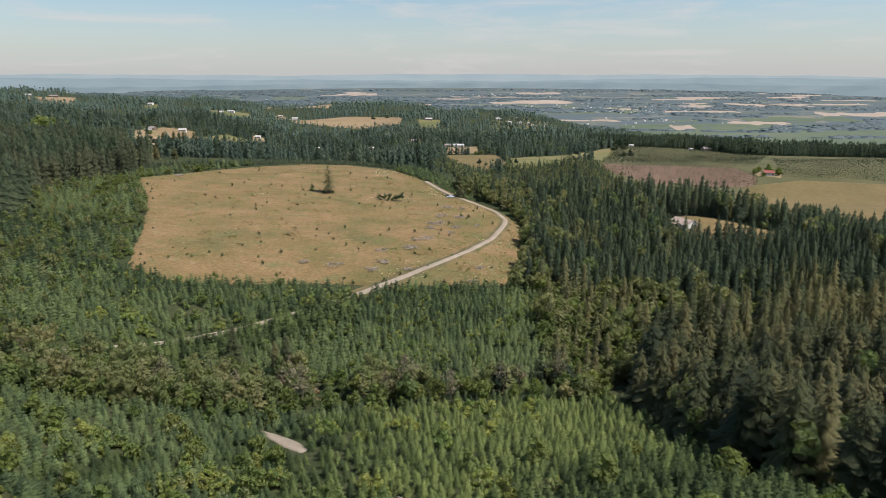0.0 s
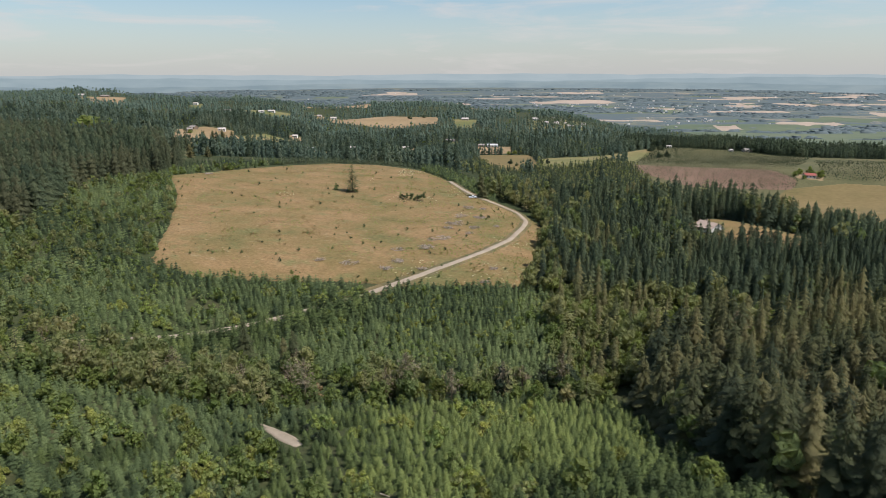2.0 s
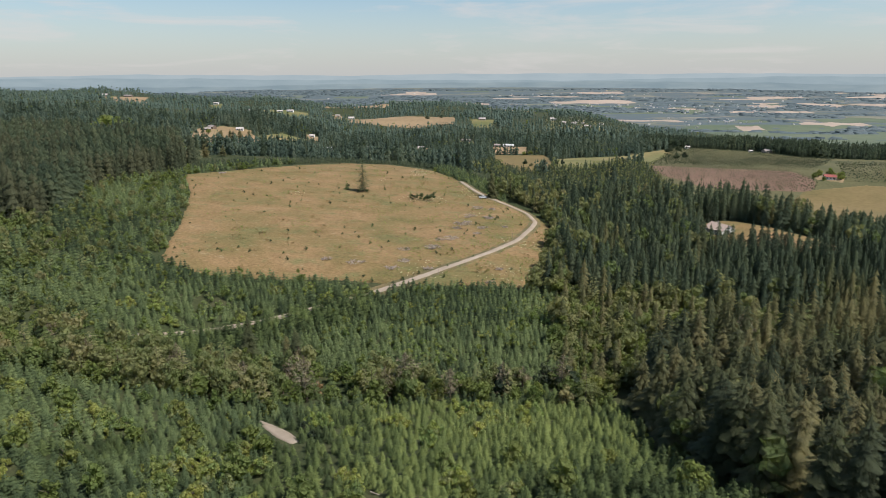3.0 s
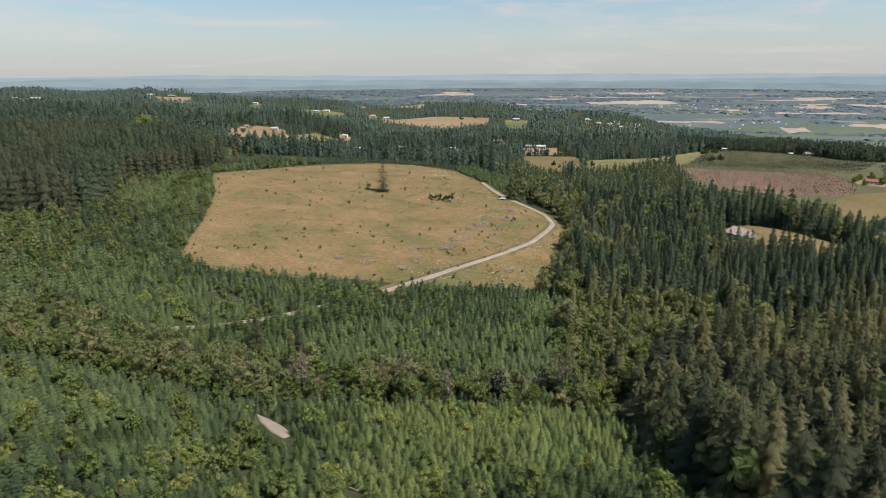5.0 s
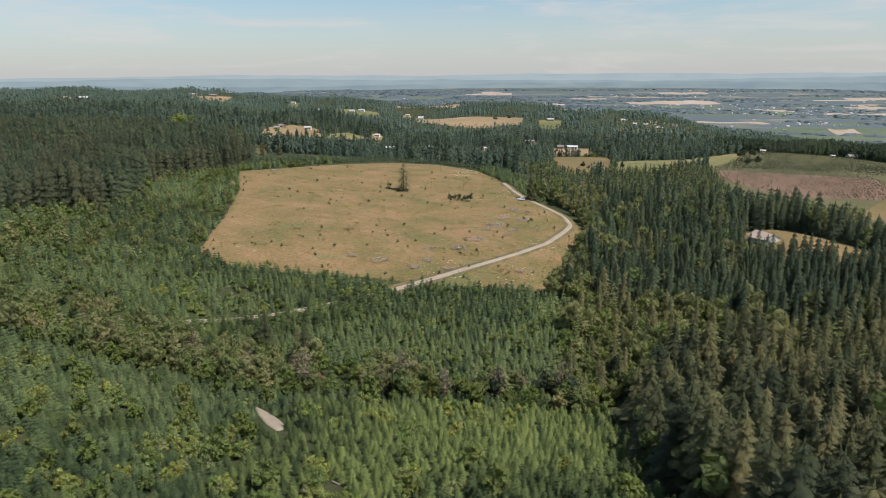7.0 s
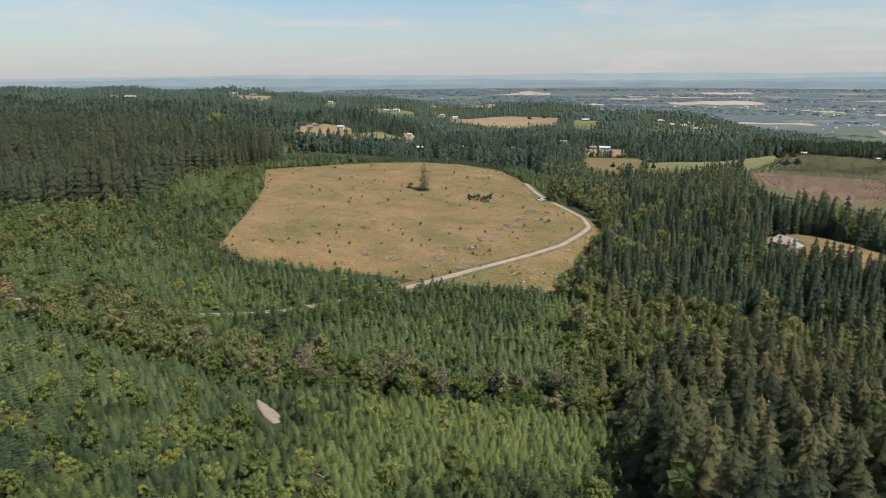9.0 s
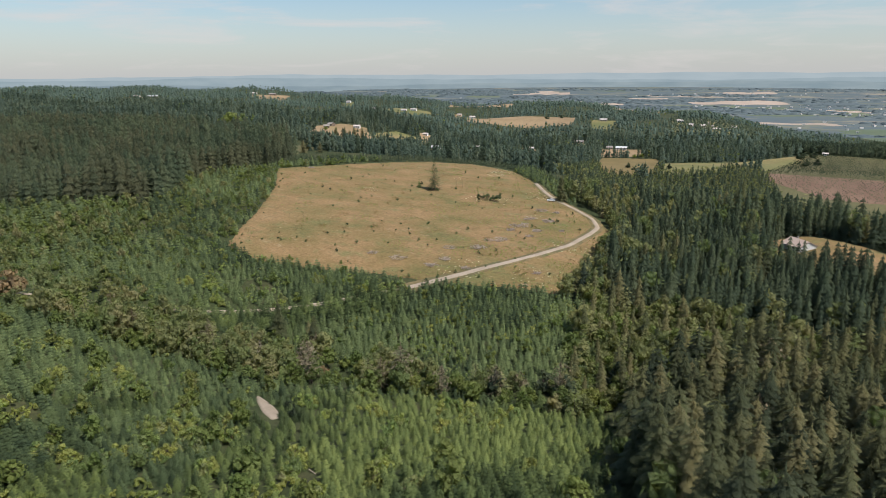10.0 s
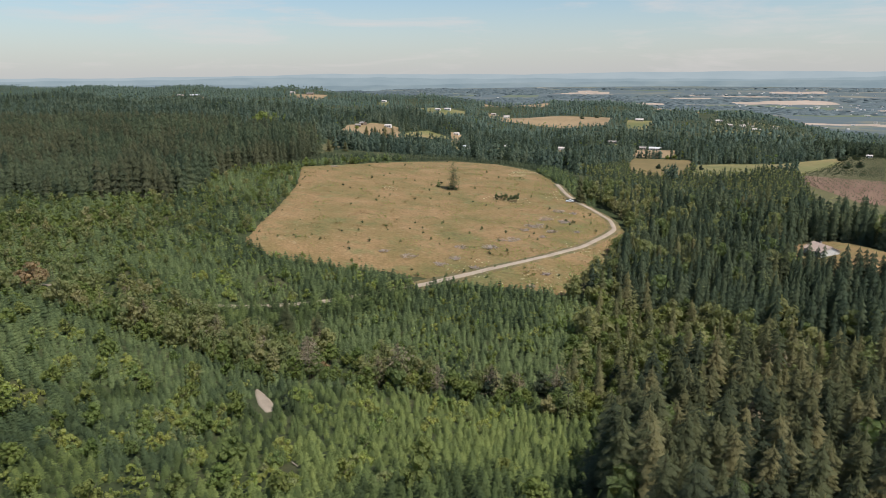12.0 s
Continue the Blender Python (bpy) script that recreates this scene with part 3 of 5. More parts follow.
# ---- plants ----
def conifer(seed, whorls, arms, spread, droop=0.3, curve=0.8, bare=0.04, ragged=0.18, cut=0.55, twigs=False, lean=0.0, cone=0.85):
    """A conifer one metre high: overlapping whorls of boughs, each bough a ridge that falls to both sides, down to a bare stem.
    spread: its radius at the base; cut: how deep the gaps between boughs reach; twigs: side shoots on every bough;
    cone: how steeply each whorl rises to the stem."""
    rng = np.random.default_rng(seed)
    V, T = [], []
    step = (0.97 - bare) / whorls
    for k in range(whorls):
        h = bare + step * (k + rng.uniform(-0.2, 0.2))
        reach = spread * (1 - (h - bare) / (1.0 - bare)) ** curve + 0.014
        if k == 0 and bare < 0.2:
            reach *= 0.86
        top = h + step * cone + 0.1 * cone * reach
        turn = rng.uniform(0, 6.28)
        ox, oy = lean * reach * rng.normal(), lean * reach * rng.normal()
        n = len(V)
        V.append((ox * 0.3, oy * 0.3, min(top, 0.995)))
        rim = []
        for j in range(arms):
            a = turn + 6.283 * (j + 0.22 * rng.normal()) / arms
            L = reach * max(0.5, 1 + ragged * rng.normal())
            z = h - droop * L * rng.uniform(0.7, 1.3)
            half = 3.1416 / arms
            if twigs:
                for da, f, dz in ((-0.62, 0.7, -0.03), (-0.3, 0.86, -0.01), (0, 1.0, 0.0), (0.3, 0.84, -0.01)):
                    f *= rng.uniform(0.92, 1.08)
                    rim.append((a + 2 * half * da, L * f, z + droop * L * (1 - f) + dz * L))
                rim.append((a + half, reach * cut * rng.uniform(0.8, 1.15), h - droop * reach * cut - 0.10 * reach))
            else:
                rim.append((a, L, z))
                rim.append((a + half, reach * cut * rng.uniform(0.8, 1.15), h - droop * reach * cut - 0.10 * reach))
        for a, r, z in rim:
            V.append((ox + r * math.cos(a), oy + r * math.sin(a), max(z, 0.0)))
        m = len(rim)
        T.extend((n, n + 1 + j, n + 1 + (j + 1) % m) for j in range(m))
    n = len(V)
    V.extend([(0.014, 0, 0.93), (-0.007, 0.012, 0.93), (-0.007, -0.012, 0.93), (0, 0, 1.02)])
    T.extend([(n, n + 1, n + 3), (n + 1, n + 2, n + 3), (n + 2, n, n + 3)])
    return np.array(V), np.array(T)


def sparse(seed, whorls, arms, spread, droop=0.15, curve=0.5, bare=0.12, ragged=0.4, size=0.75, slim=0.24):
    """A thin ragged crown one metre high: separate folded sprays on a bare stem."""
    rng = np.random.default_rng(seed)
    V, T = [], []
    for h in bare + (0.97 - bare) * np.arange(whorls) / whorls:
        reach = spread * (1 - (h - bare) / (1.0 - bare)) ** curve + 0.012
        turn = rng.uniform(0, 6.28)
        for j in range(arms):
            L = reach * max(0.4, 1 + ragged * rng.normal())
            a = turn + 6.283 * (j + 0.3 * rng.normal()) / arms
            c, s_, w, z = math.cos(a), math.sin(a), L * slim, h + rng.normal() * 0.1 / whorls
            n = len(V)
            V.extend([(c * L * (1 - size), s_ * L * (1 - size), z), (c * L * 0.6 - s_ * w, s_ * L * 0.6 + c * w, z - droop * L * 0.6), (c * L, s_ * L, z - droop * L), (c * L * 0.6 + s_ * w, s_ * L * 0.6 - c * w, z - droop * L * 0.6)])
            T.extend([(n, n + 1, n + 2), (n, n + 2, n + 3)])
    return np.array(V), np.array(T)


GOLD = (1 + 5 ** 0.5) / 2
ICO_V = np.array([(s1 * a, s2 * b, 0) for a, b in ((1, GOLD),) for s1 in (-1, 1) for s2 in (-1, 1)] + [(0, s1, s2 * GOLD) for s1 in (-1, 1) for s2 in (-1, 1)] + [(s2 * GOLD, 0, s1) for s1 in (-1, 1) for s2 in (-1, 1)], float)
ICO_V /= np.linalg.norm(ICO_V[0])
ICO_T = np.array([(i, j, k) for i in range(12) for j in range(i + 1, 12) for k in range(j + 1, 12)
                  if max(np.linalg.norm(ICO_V[i] - ICO_V[j]), np.linalg.norm(ICO_V[j] - ICO_V[k]), np.linalg.norm(ICO_V[i] - ICO_V[k])) < 1.1])


def leafy(seed, lobes, leaves, leaf, wide=0.42, low=0.22, solid=True):
    """A broadleaf crown one metre high: several lobes, each an uneven mass of inner twigs under a loose shell of leaf clumps."""
    rng = np.random.default_rng(seed)
    V, T = [], []
    for k in range(lobes):
        a, q = 6.283 * (k * 0.618 + rng.uniform(-0.06, 0.06)), wide * 0.62 * math.sqrt((k + 0.5) / lobes)
        cx, cy, cz = q * math.cos(a), q * math.sin(a), rng.uniform(low + 0.12, 0.84 - 0.9 * q)
        if k == 0:
            cz = 0.8
        rad = rng.uniform(0.15, 0.25) * (1.15 - 0.4 * cz) * (wide / 0.42) ** 0.5
        mid = np.array((cx, cy, cz))
        if solid:
            n = len(V)
            V.extend(mid + ICO_V * rad * rng.uniform(0.62, 0.95, (12, 1)))
            T.extend(tuple(t + n) for t in ICO_T)
        for j in range(leaves):
            d = rng.normal(size=3)
            d /= np.linalg.norm(d)
            d[2] = abs(d[2]) * 0.95 - 0.12
            p = mid + d * rad * rng.uniform(0.8, 1.12)
            u = np.cross(d, rng.normal(size=3))
            u /= np.linalg.norm(u)
            w = np.cross(d + 0.45 * rng.normal(size=3), u)
            w /= np.linalg.norm(w)
            s = leaf * rng.uniform(0.6, 1.4)
            n = len(V)
            V.extend([p - u * s, p - w * s * 0.7, p + u * s, p + w * s * 0.7 + d * s * 0.3])
            T.extend([(n, n + 1, n + 2), (n, n + 2, n + 3)])
    V = np.array(V)
    V[:, 2] = np.clip(V[:, 2], 0.02, 1.05)
    return V, np.array(T)


def rod(a, b, r0, r1, sides=5):
    """A tapered stick from a to b."""
    a, b = np.array(a, float), np.array(b, float)
    d = (b - a) / np.linalg.norm(b - a)
    u = np.cross(d, (0.3, 0.9, 0.1))
    u /= np.linalg.norm(u)
    w = np.cross(d, u)
    ang = 6.283 * np.arange(sides) / sides
    ring = np.cos(ang)[:, None] * u + np.sin(ang)[:, None] * w
    V = np.concatenate([a + r0 * ring, b + r1 * ring])
    T = []
    for j in range(sides):
        k = (j + 1) % sides
        T += [(j, k, sides + k), (j, sides + k, sides + j)]
    return V, np.array(T)


def joined(pieces):
    V, T, n = [], [], 0
    for v, t in pieces:
        V.append(v)
        T.append(t + n)
        n += len(v)
    return np.concatenate(V), np.concatenate(T)


def dead(seed, arms):
    """A dead tree one metre high: a bare stem with thin broken branches."""
    rng = np.random.default_rng(seed)
    bits = [rod((0, 0, 0), (0.01, 0, 1), 0.016, 0.003)]
    for k in range(arms):
        h = rng.uniform(0.2, 0.95)
        a, L = rng.uniform(0, 6.283), 0.22 * (1.08 - h) * rng.uniform(0.5, 1.3)
        tip = (L * math.cos(a), L * math.sin(a), h + rng.uniform(-0.06, 0.05))
        bits.append(rod((0, 0, h), tip, 0.006, 0.002, 3))
        for q in (0.45, 0.7):
            b = a + rng.choice([-0.7, 0.7])
            p = (L * q * math.cos(a), L * q * math.sin(a), h + (tip[2] - h) * q)
            bits.append(rod(p, (p[0] + 0.4 * L * math.cos(b), p[1] + 0.4 * L * math.sin(b), p[2] + rng.uniform(-0.03, 0.03)), 0.004, 0.0015, 3))
    return joined(bits)


def branching(seed, limbs):
    """A trunk with spreading limbs for a broadleaf tree one metre high."""
    rng = np.random.default_rng(seed)
    bits = [rod((0, 0, -0.03), (0.01, 0.01, 0.55), 0.03, 0.014, 6)]
    for k in range(limbs):
        a, h = 6.283 * k / limbs + rng.uniform(-0.4, 0.4), rng.uniform(0.2, 0.45)
        bits.append(rod((0, 0, h), (0.25 * math.cos(a), 0.25 * math.sin(a), h + rng.uniform(0.2, 0.35)), 0.014, 0.005, 4))
    return joined(bits)


# templates close to the path, then farther off, then the foliage
SPECIES = {
    "young_fir": ([conifer(10 + k, 7, 7, 0.46, 0.1, 0.9, 0.0, 0.2, 0.5, cone=0.5) for k in range(6)], [conifer(30 + k, 6, 6, 0.40, 0.12, 0.92, 0.0, 0.2, 0.52, cone=0.55) for k in range(6)], M_FIR_YOUNG),
    "tall_fir": ([conifer(50 + k, 15, 8, 0.18, 0.42, 0.6, 0.1, 0.3, 0.38, lean=0.1, cone=0.6) for k in range(6)], [conifer(70 + k, 9, 6, 0.19, 0.5, 0.55, 0.12, 0.28, 0.55, lean=0.1) for k in range(6)], M_FIR_TALL),
    "olive_tree": ([leafy(90 + k, 10, 14, 0.045, 0.32, 0.1) for k in range(3)] + [sparse(94 + k, 12, 7, 0.2) for k in range(2)], [leafy(110 + k, 7, 5, 0.07, 0.32, 0.08) for k in range(3)] + [sparse(113, 9, 6, 0.2, slim=0.34)], M_BROWN),
    "broadleaf": ([leafy(130 + k, 10, 15, 0.05, 0.42, 0.05) for k in range(5)], [leafy(150 + k, 6, 4, 0.09, 0.45, 0.0) for k in range(5)], M_LEAF),
    "shrub": ([leafy(170 + k, 10, 24, 0.04, 0.6, 0.0) for k in range(4)], [leafy(190 + k, 5, 4, 0.1, 0.6, 0.0) for k in range(4)], M_LIME),
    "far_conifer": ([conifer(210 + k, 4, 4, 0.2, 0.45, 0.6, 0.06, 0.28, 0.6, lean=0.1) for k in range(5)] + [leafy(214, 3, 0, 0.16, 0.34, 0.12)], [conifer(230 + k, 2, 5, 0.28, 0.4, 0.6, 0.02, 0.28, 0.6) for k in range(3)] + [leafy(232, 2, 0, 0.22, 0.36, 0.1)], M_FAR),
    "mid_fir": ([conifer(250 + k, 9, 7, 0.175, 0.38, 0.6, 0.05, 0.2, 0.58, lean=0.06) for k in range(6)], [conifer(260 + k, 7, 6, 0.19, 0.38, 0.6, 0.05, 0.22, 0.58, lean=0.06) for k in range(5)], M_FIR_DARK),
    "small_fir": ([], [conifer(290 + k, 5, 6, 0.40, 0.12, 0.92, 0.0, 0.2, 0.54, cone=0.6) for k in range(6)], M_FIR_MID),
    "far_leaf": ([], [leafy(260 + k, 2, 0, 0.16, 0.42, 0.0) for k in range(5)], M_LEAF),
    "tuft": ([], [sparse(270 + k, 1, 4, 0.8, -0.6, 0.8, 0.1, 0.3) for k in range(4)], M_LEAF),
}
FINE_FIR = [conifer(310 + k, 7, 8, 0.46, 0.1, 0.9, 0.0, 0.2, 0.46, True, cone=0.5) for k in range(5)]
FINE_TALL = [conifer(330 + k, 19, 8, 0.18, 0.42, 0.6, 0.1, 0.3, 0.32, True, 0.1, 0.6) for k in range(5)]


def patchy(x, y, size, seed):
    """A smooth random field between 0 and 1 over the plan, for drifts of one plant among others."""
    rng = np.random.default_rng(seed)
    table = rng.uniform(size=(64, 64))
    u, v = np.asarray(x) / size + 900, np.asarray(y) / size + 900
    i, j = np.floor(u).astype(int), np.floor(v).astype(int)
    fx, fy = smooth(0, 1, u - i), smooth(0, 1, v - j)
    g = lambda a, b: table[a % 64, b % 64]
    return (g(i, j) * (1 - fx) + g(i + 1, j) * fx) * (1 - fy) + (g(i, j + 1) * (1 - fx) + g(i + 1, j + 1) * fx) * fy


def scatter(poly, spacing, seed, jitter=0.38, keep=1.0, avoid=OPEN, road=3.5):
    """Places for plants inside an outline: a loosened grid, less clearings and the road."""
    p = np.array(poly, float)
    rng = np.random.default_rng(seed)
    xs, ys = np.arange(p[:, 0].min(), p[:, 0].max(), spacing), np.arange(p[:, 1].min(), p[:, 1].max(), spacing)
    gx, gy = np.meshgrid(xs, ys)
    gx = gx + spacing * 0.5 * (np.arange(len(ys)) % 2)[:, None]
    x = (gx + rng.uniform(-jitter, jitter, gx.shape) * spacing).ravel()
    y = (gy + rng.uniform(-jitter, jitter, gx.shape) * spacing).ravel()
    ok = inside(poly, x, y) & (rng.uniform(size=x.shape) < keep)
    for q in avoid:
        ok &= ~inside(q, x, y)
    if road:
        ok &= ~near_line(ROAD, x, y, road)
    # the wedge of land that lies ahead
    lead = (x - 15) / np.maximum(y + 30, 1)
    ok &= (lead > -1.52) & (lead < 0.78)
    return x[ok], y[ok]


def swarm(name, kind, x, y, low, high, seed, label, near=False, category="trees", material=None, sink=0.15, roll=(0.78, 0.44, 55)):
    """Many plants as one mesh."""
    if not len(x):
        return None
    rng = np.random.default_rng(seed)
    temps = SPECIES[kind][0 if near else 1]
    pick = rng.integers(0, len(temps), len(x))
    h = rng.uniform(low, high, len(x)) * rng.uniform(0.85, 1.1, len(x))
    turn = rng.uniform(0, 6.283, len(x))
    fat = rng.uniform(0.85, 1.2, len(x))
    lean = rng.normal(0, 0.025, (len(x), 2))
    hue = 0.55 * patchy(x, y, 38, 7) + 0.45 * rng.uniform(0, 1, len(x))
    h = h * (roll[0] + roll[1] * patchy(x, y, roll[2], 8))
    z = height(x, y) - sink
    V, T, C, n = [], [], [], 0
    for k, (tv, tt) in enumerate(temps):
        sel = np.nonzero(pick == k)[0]
        if not len(sel):
            continue
        c, s, hh, ff = np.cos(turn[sel])[:, None], np.sin(turn[sel])[:, None], h[sel][:, None], (h[sel] * fat[sel])[:, None]
        px = (c * tv[:, 0] - s * tv[:, 1]) * ff + x[sel][:, None] + lean[sel, :1] * tv[:, 2] * hh
        py = (s * tv[:, 0] + c * tv[:, 1]) * ff + y[sel][:, None] + lean[sel, 1:] * tv[:, 2] * hh
        pz = tv[:, 2] * hh + z[sel][:, None]
        V.append(np.stack([px, py, pz], -1).reshape(-1, 3))
        T.append((tt[None] + (n + np.arange(len(sel)) * len(tv))[:, None, None]).reshape(-1, 3))
        C.append(np.repeat(hue[sel], len(tv)))
        n += len(sel) * len(tv)
    me = raw_mesh(name, np.concatenate(V), np.concatenate(T), material or SPECIES[kind][2], np.concatenate(C))
    return tagged(new(name, me), label, category, kind="stuff")


def tree_thing(name, crown, trunk, leaf_material, wood, label, category, group):
    """One tree as a thing of its own: an empty at the foot, a trunk and a crown."""
    foot = new(name)
    foot.empty_display_size = 0.5
    tagged(foot, label, category, group)
    part_from(foot, "trunk", trunk, wood)
    part_from(foot, "crown", crown, leaf_material)
    return foot


def part_from(parent, name, vt, material, label=""):
    ob = new(name, raw_mesh(name, vt[0], vt[1], material, np.zeros(len(vt[0]))))
    ob.parent = parent
    if label:
        ob["label"] = label
    return ob


def place_trees(models, x, y, low, high, seed):
    """Copies of the model trees, each at its own foot, height and turn."""
    rng = np.random.default_rng(seed)
    for k in range(len(x)):
        m = models[k % len(models)]
        h, f = rng.uniform(low, high), rng.uniform(0.88, 1.18)
        at = Matrix.LocRotScale((x[k], y[k], ground_at(x[k], y[k]) - 0.1), Euler((rng.normal(0, 0.02), rng.normal(0, 0.02), rng.uniform(0, 6.283))), None)
        ob = m if k < len(models) else copy_thing(m, at)
        ob.matrix_basis = at
        ob.scale = (h * f, h * f, h)


def nearest(x, y, count, cx=45.0, cy=20.0):
    order = np.argsort(np.hypot(x - cx, y - cy))
    return order[:count], order[count:]



# ---- woods ----
KNOLL = [(-45, 60), (90, 60), (88, 96), (78, 112), (70, 130), (66, 160), (68, 205), (40, 212), (-40, 200), (-46, 190), (-40, 160)]
WEST_SLOPE = [(-330, 100), (-45, 60), (-41, 158), (-46, 190), (-110, 192), (-200, 185), (-330, 250)]
DRAW = [(-190, 165), (-140, 180), (-100, 190), (0, 200), (60, 208), (75, 228), (30, 222), (-60, 224), (-120, 222), (-200, 205)]
MIDDLE = [(-150, 226), (-60, 224), (30, 222), (60, 232), (48, 300), (20, 300), (-40, 292), (-160, 292), (-200, 240)]
EAST_FIRS = [(92, 98), (130, 80), (330, 90), (420, 250), (330, 330), (100, 260), (72, 215), (68, 160), (72, 132), (80, 114)]
EAST_MIX = [(40, 225), (75, 218), (140, 240), (165, 275), (140, 296), (96, 306), (48, 306), (44, 280)]
HILL_FIRS = [(58, 318), (66, 304), (140, 294), (330, 300), (420, 330), (330, 400), (225, 432), (150, 470), (100, 490), (66, 498), (64, 450), (58, 432), (60, 400), (54, 350)]
WEST_BAND = [(-160, 292), (-150, 222), (-200, 200), (-330, 230), (-430, 300), (-248, 336), (-272, 425), (-236, 482), (-160, 545), (-212, 470), (-186, 423), (-168, 355), (-158, 320)]
WEST_FIRS = [(-246, 338), (-270, 425), (-234, 484), (-262, 590), (-335, 640), (-560, 640), (-900, 560), (-800, 310), (-450, 294), (-319, 303)]
CREST = [(-245, 480), (-205, 500), (-165, 534), (-128, 576), (-88, 594), (-40, 566), (0, 500), (10, 520), (-30, 590), (-85, 620), (-135, 605), (-180, 560), (-250, 505)]
BENCH = [(-1500, 560), (-260, 560), (-180, 600), (-90, 625), (0, 560), (40, 500), (150, 480), (230, 440), (300, 700), (300, 1120), (330, 1290), (-1900, 1150)]
FAR_BENCH = [(-1900, 1150), (345, 1150), (470, 1290), (560, 1600), (600, 1900), (540, 2250), (-3400, 2250)]
BELT = [(240, 1118), (345, 1122), (432, 1080), (508, 972), (566, 886), (730, 886), (760, 950), (580, 1090), (480, 1220), (330, 1290)]
LOW_WOOD = [(10, 540), (60, 500), (120, 500), (200, 620), (205, 830), (90, 880), (70, 735), (0, 900), (-15, 760), (-20, 620)]
OPEN.append(LOW_WOOD)
LOW_GROUND = [(110, 480), (195, 600), (200, 830), (300, 1110), (500, 1000), (780, 900), (580, 690), (540, 420), (230, 420)]
LAWN_FRONT = [(125, 318), (235, 310), (242, 352), (205, 350), (158, 354), (141, 366)]
OPEN += [LOW_GROUND, LAWN_FRONT]
patch("meadow", LOW_GROUND, M_GREEN, 6, 0.22, "dry yellow green grass round the orchards")


def trees_of(kind, poly, spacing, low, high, seed, label, name, near=False, keep=1.0, drift=None, **more):
    """A stand as one mesh. drift: (size, seed, least, most) keeps plants where the drifts of the plan lie between the two."""
    x, y = scatter(poly, spacing, seed, keep=keep)
    if drift:
        f = patchy(x, y, drift[0], drift[1])
        ok = (f >= drift[2]) & (f <= drift[3])
        x, y = x[ok], y[ok]
    return swarm(name, kind, x, y, low, high, seed + 1, label, near, **more)


def stem(bottom=0.012, sides=6):
    return rod((0, 0, -0.02), (0, 0, 0.93), bottom, 0.002, sides)


FIR_MODELS = [tree_thing("young_fir", v, stem(0.016), M_FIR_YOUNG, M_BARK, lab, "tree", "young firs of the plantation")
              for v, lab in zip(FINE_FIR, ("bushy young green fir in the plantation", "bright green young fir among others", "dense young fir with layered boughs", "slender young fir in a planted row"))]
TALL_MODELS = [tree_thing("tall_fir", v, stem(0.011), M_FIR_TALL, M_BARK, lab, "tree", "tall firs of the stand")
               for v, lab in zip(FINE_TALL, ("tall dark olive fir with drooping boughs", "tall fir with ragged uneven boughs", "old fir standing tall in a dense stand", "tall narrow fir with a thin top"))]
LEAF_MODELS = [tree_thing("broadleaf_tree", SPECIES["broadleaf"][0][k], branching(400 + k, 5), M_LEAF, M_BARK, "rounded green broadleaf tree among young firs", "tree", "broadleaf trees among the firs") for k in range(4)]
SHRUB_MODELS = [tree_thing("shrub", SPECIES["shrub"][0][k], branching(410 + k, 4), M_LIME, M_BARK, "lime green shrub among young firs", "shrub", "lime green shrubs") for k in range(4)]
OLIVE_MODELS = [tree_thing("thin_tree", SPECIES["olive_tree"][0][k], stem(0.012), M_BROWN, M_BARK, "thin olive brown tree with sparse ragged branches", "tree", "thin trees along the draw") for k in range(4)]
FIELD_SHRUB_MODELS = [tree_thing("field_shrub", SPECIES["shrub"][1][k], branching(420 + k, 4), M_FIR_MID, M_BARK, "low dark green shrub in dry grass", "shrub", "shrubs of the dry field") for k in range(4)]
DEAD_MODELS = []
for k in range(3):
    foot = tagged(new("dead_tree"), "bare grey dead tree with broken branches", "tree", "dead trees along the draw")
    part_from(foot, "trunk", stem(0.014), M_DEAD)
    part_from(foot, "crown", joined([dead(430 + k, 110), leafy(435 + k, 9, 16, 0.022, 0.2, 0.2, False)]), M_DEAD)
    DEAD_MODELS.append(foot)

SHRUB_SPOTS = [(-4, 207), (-24, 195), (8, 194), (21, 183), (1, 170), (-12, 176), (-1, 164), (32, 196), (-98, 161), (-104, 163), (-71, 143), (-51, 146), (-63, 147), (-58, 132), (-40, 128), (-82, 120), (-36, 176),
               (-120, 150), (-88, 178), (10, 132), (24, 120), (-20, 140), (-142, 158), (-134, 164), (-106, 166), (-115, 162), (-72, 140), (-74, 153), (-59, 142), (-55, 154), (-45, 146),
               (-73, 127), (-92, 120), (-75, 205), (-27, 171), (-22, 192), (-11, 215), (-15, 130), (13, 197), (14, 173), (28, 179), (-66, 134), (-50, 138), (-57, 284), (-74, 286), (-90, 282), (-66, 280), (-48, 288), (-126, 246), (-148, 249), (-101, 262), (-136, 254)]


def by_shrubs(x, y, reach):
    return np.min([np.hypot(x - a, y - b) for a, b in SHRUB_SPOTS], axis=0) < reach


# the plantations close by: the nearest trees one by one, the rest as one
xa, ya = scatter(KNOLL, 3.2, 1)
shade = patchy(xa, ya, 15, 73) + 0.25 * smooth(-20, 30, xa)
xa, ya = xa[shade > 0.24], ya[shade > 0.24]
xb, yb = scatter(WEST_SLOPE, 2.9, 3)
shade = patchy(xb, yb, 16, 71)
xb, yb = xb[shade > 0.22], yb[shade > 0.22]
x, y = np.concatenate([xa, xb]), np.concatenate([ya, yb])
clear_ = ~by_shrubs(x, y, 3.6)
x, y = x[clear_], y[clear_]
ones, rest = nearest(x, y, 300, 20, 40)
place_trees(FIR_MODELS, x[ones], y[ones], 4.0, 6.2, 21)
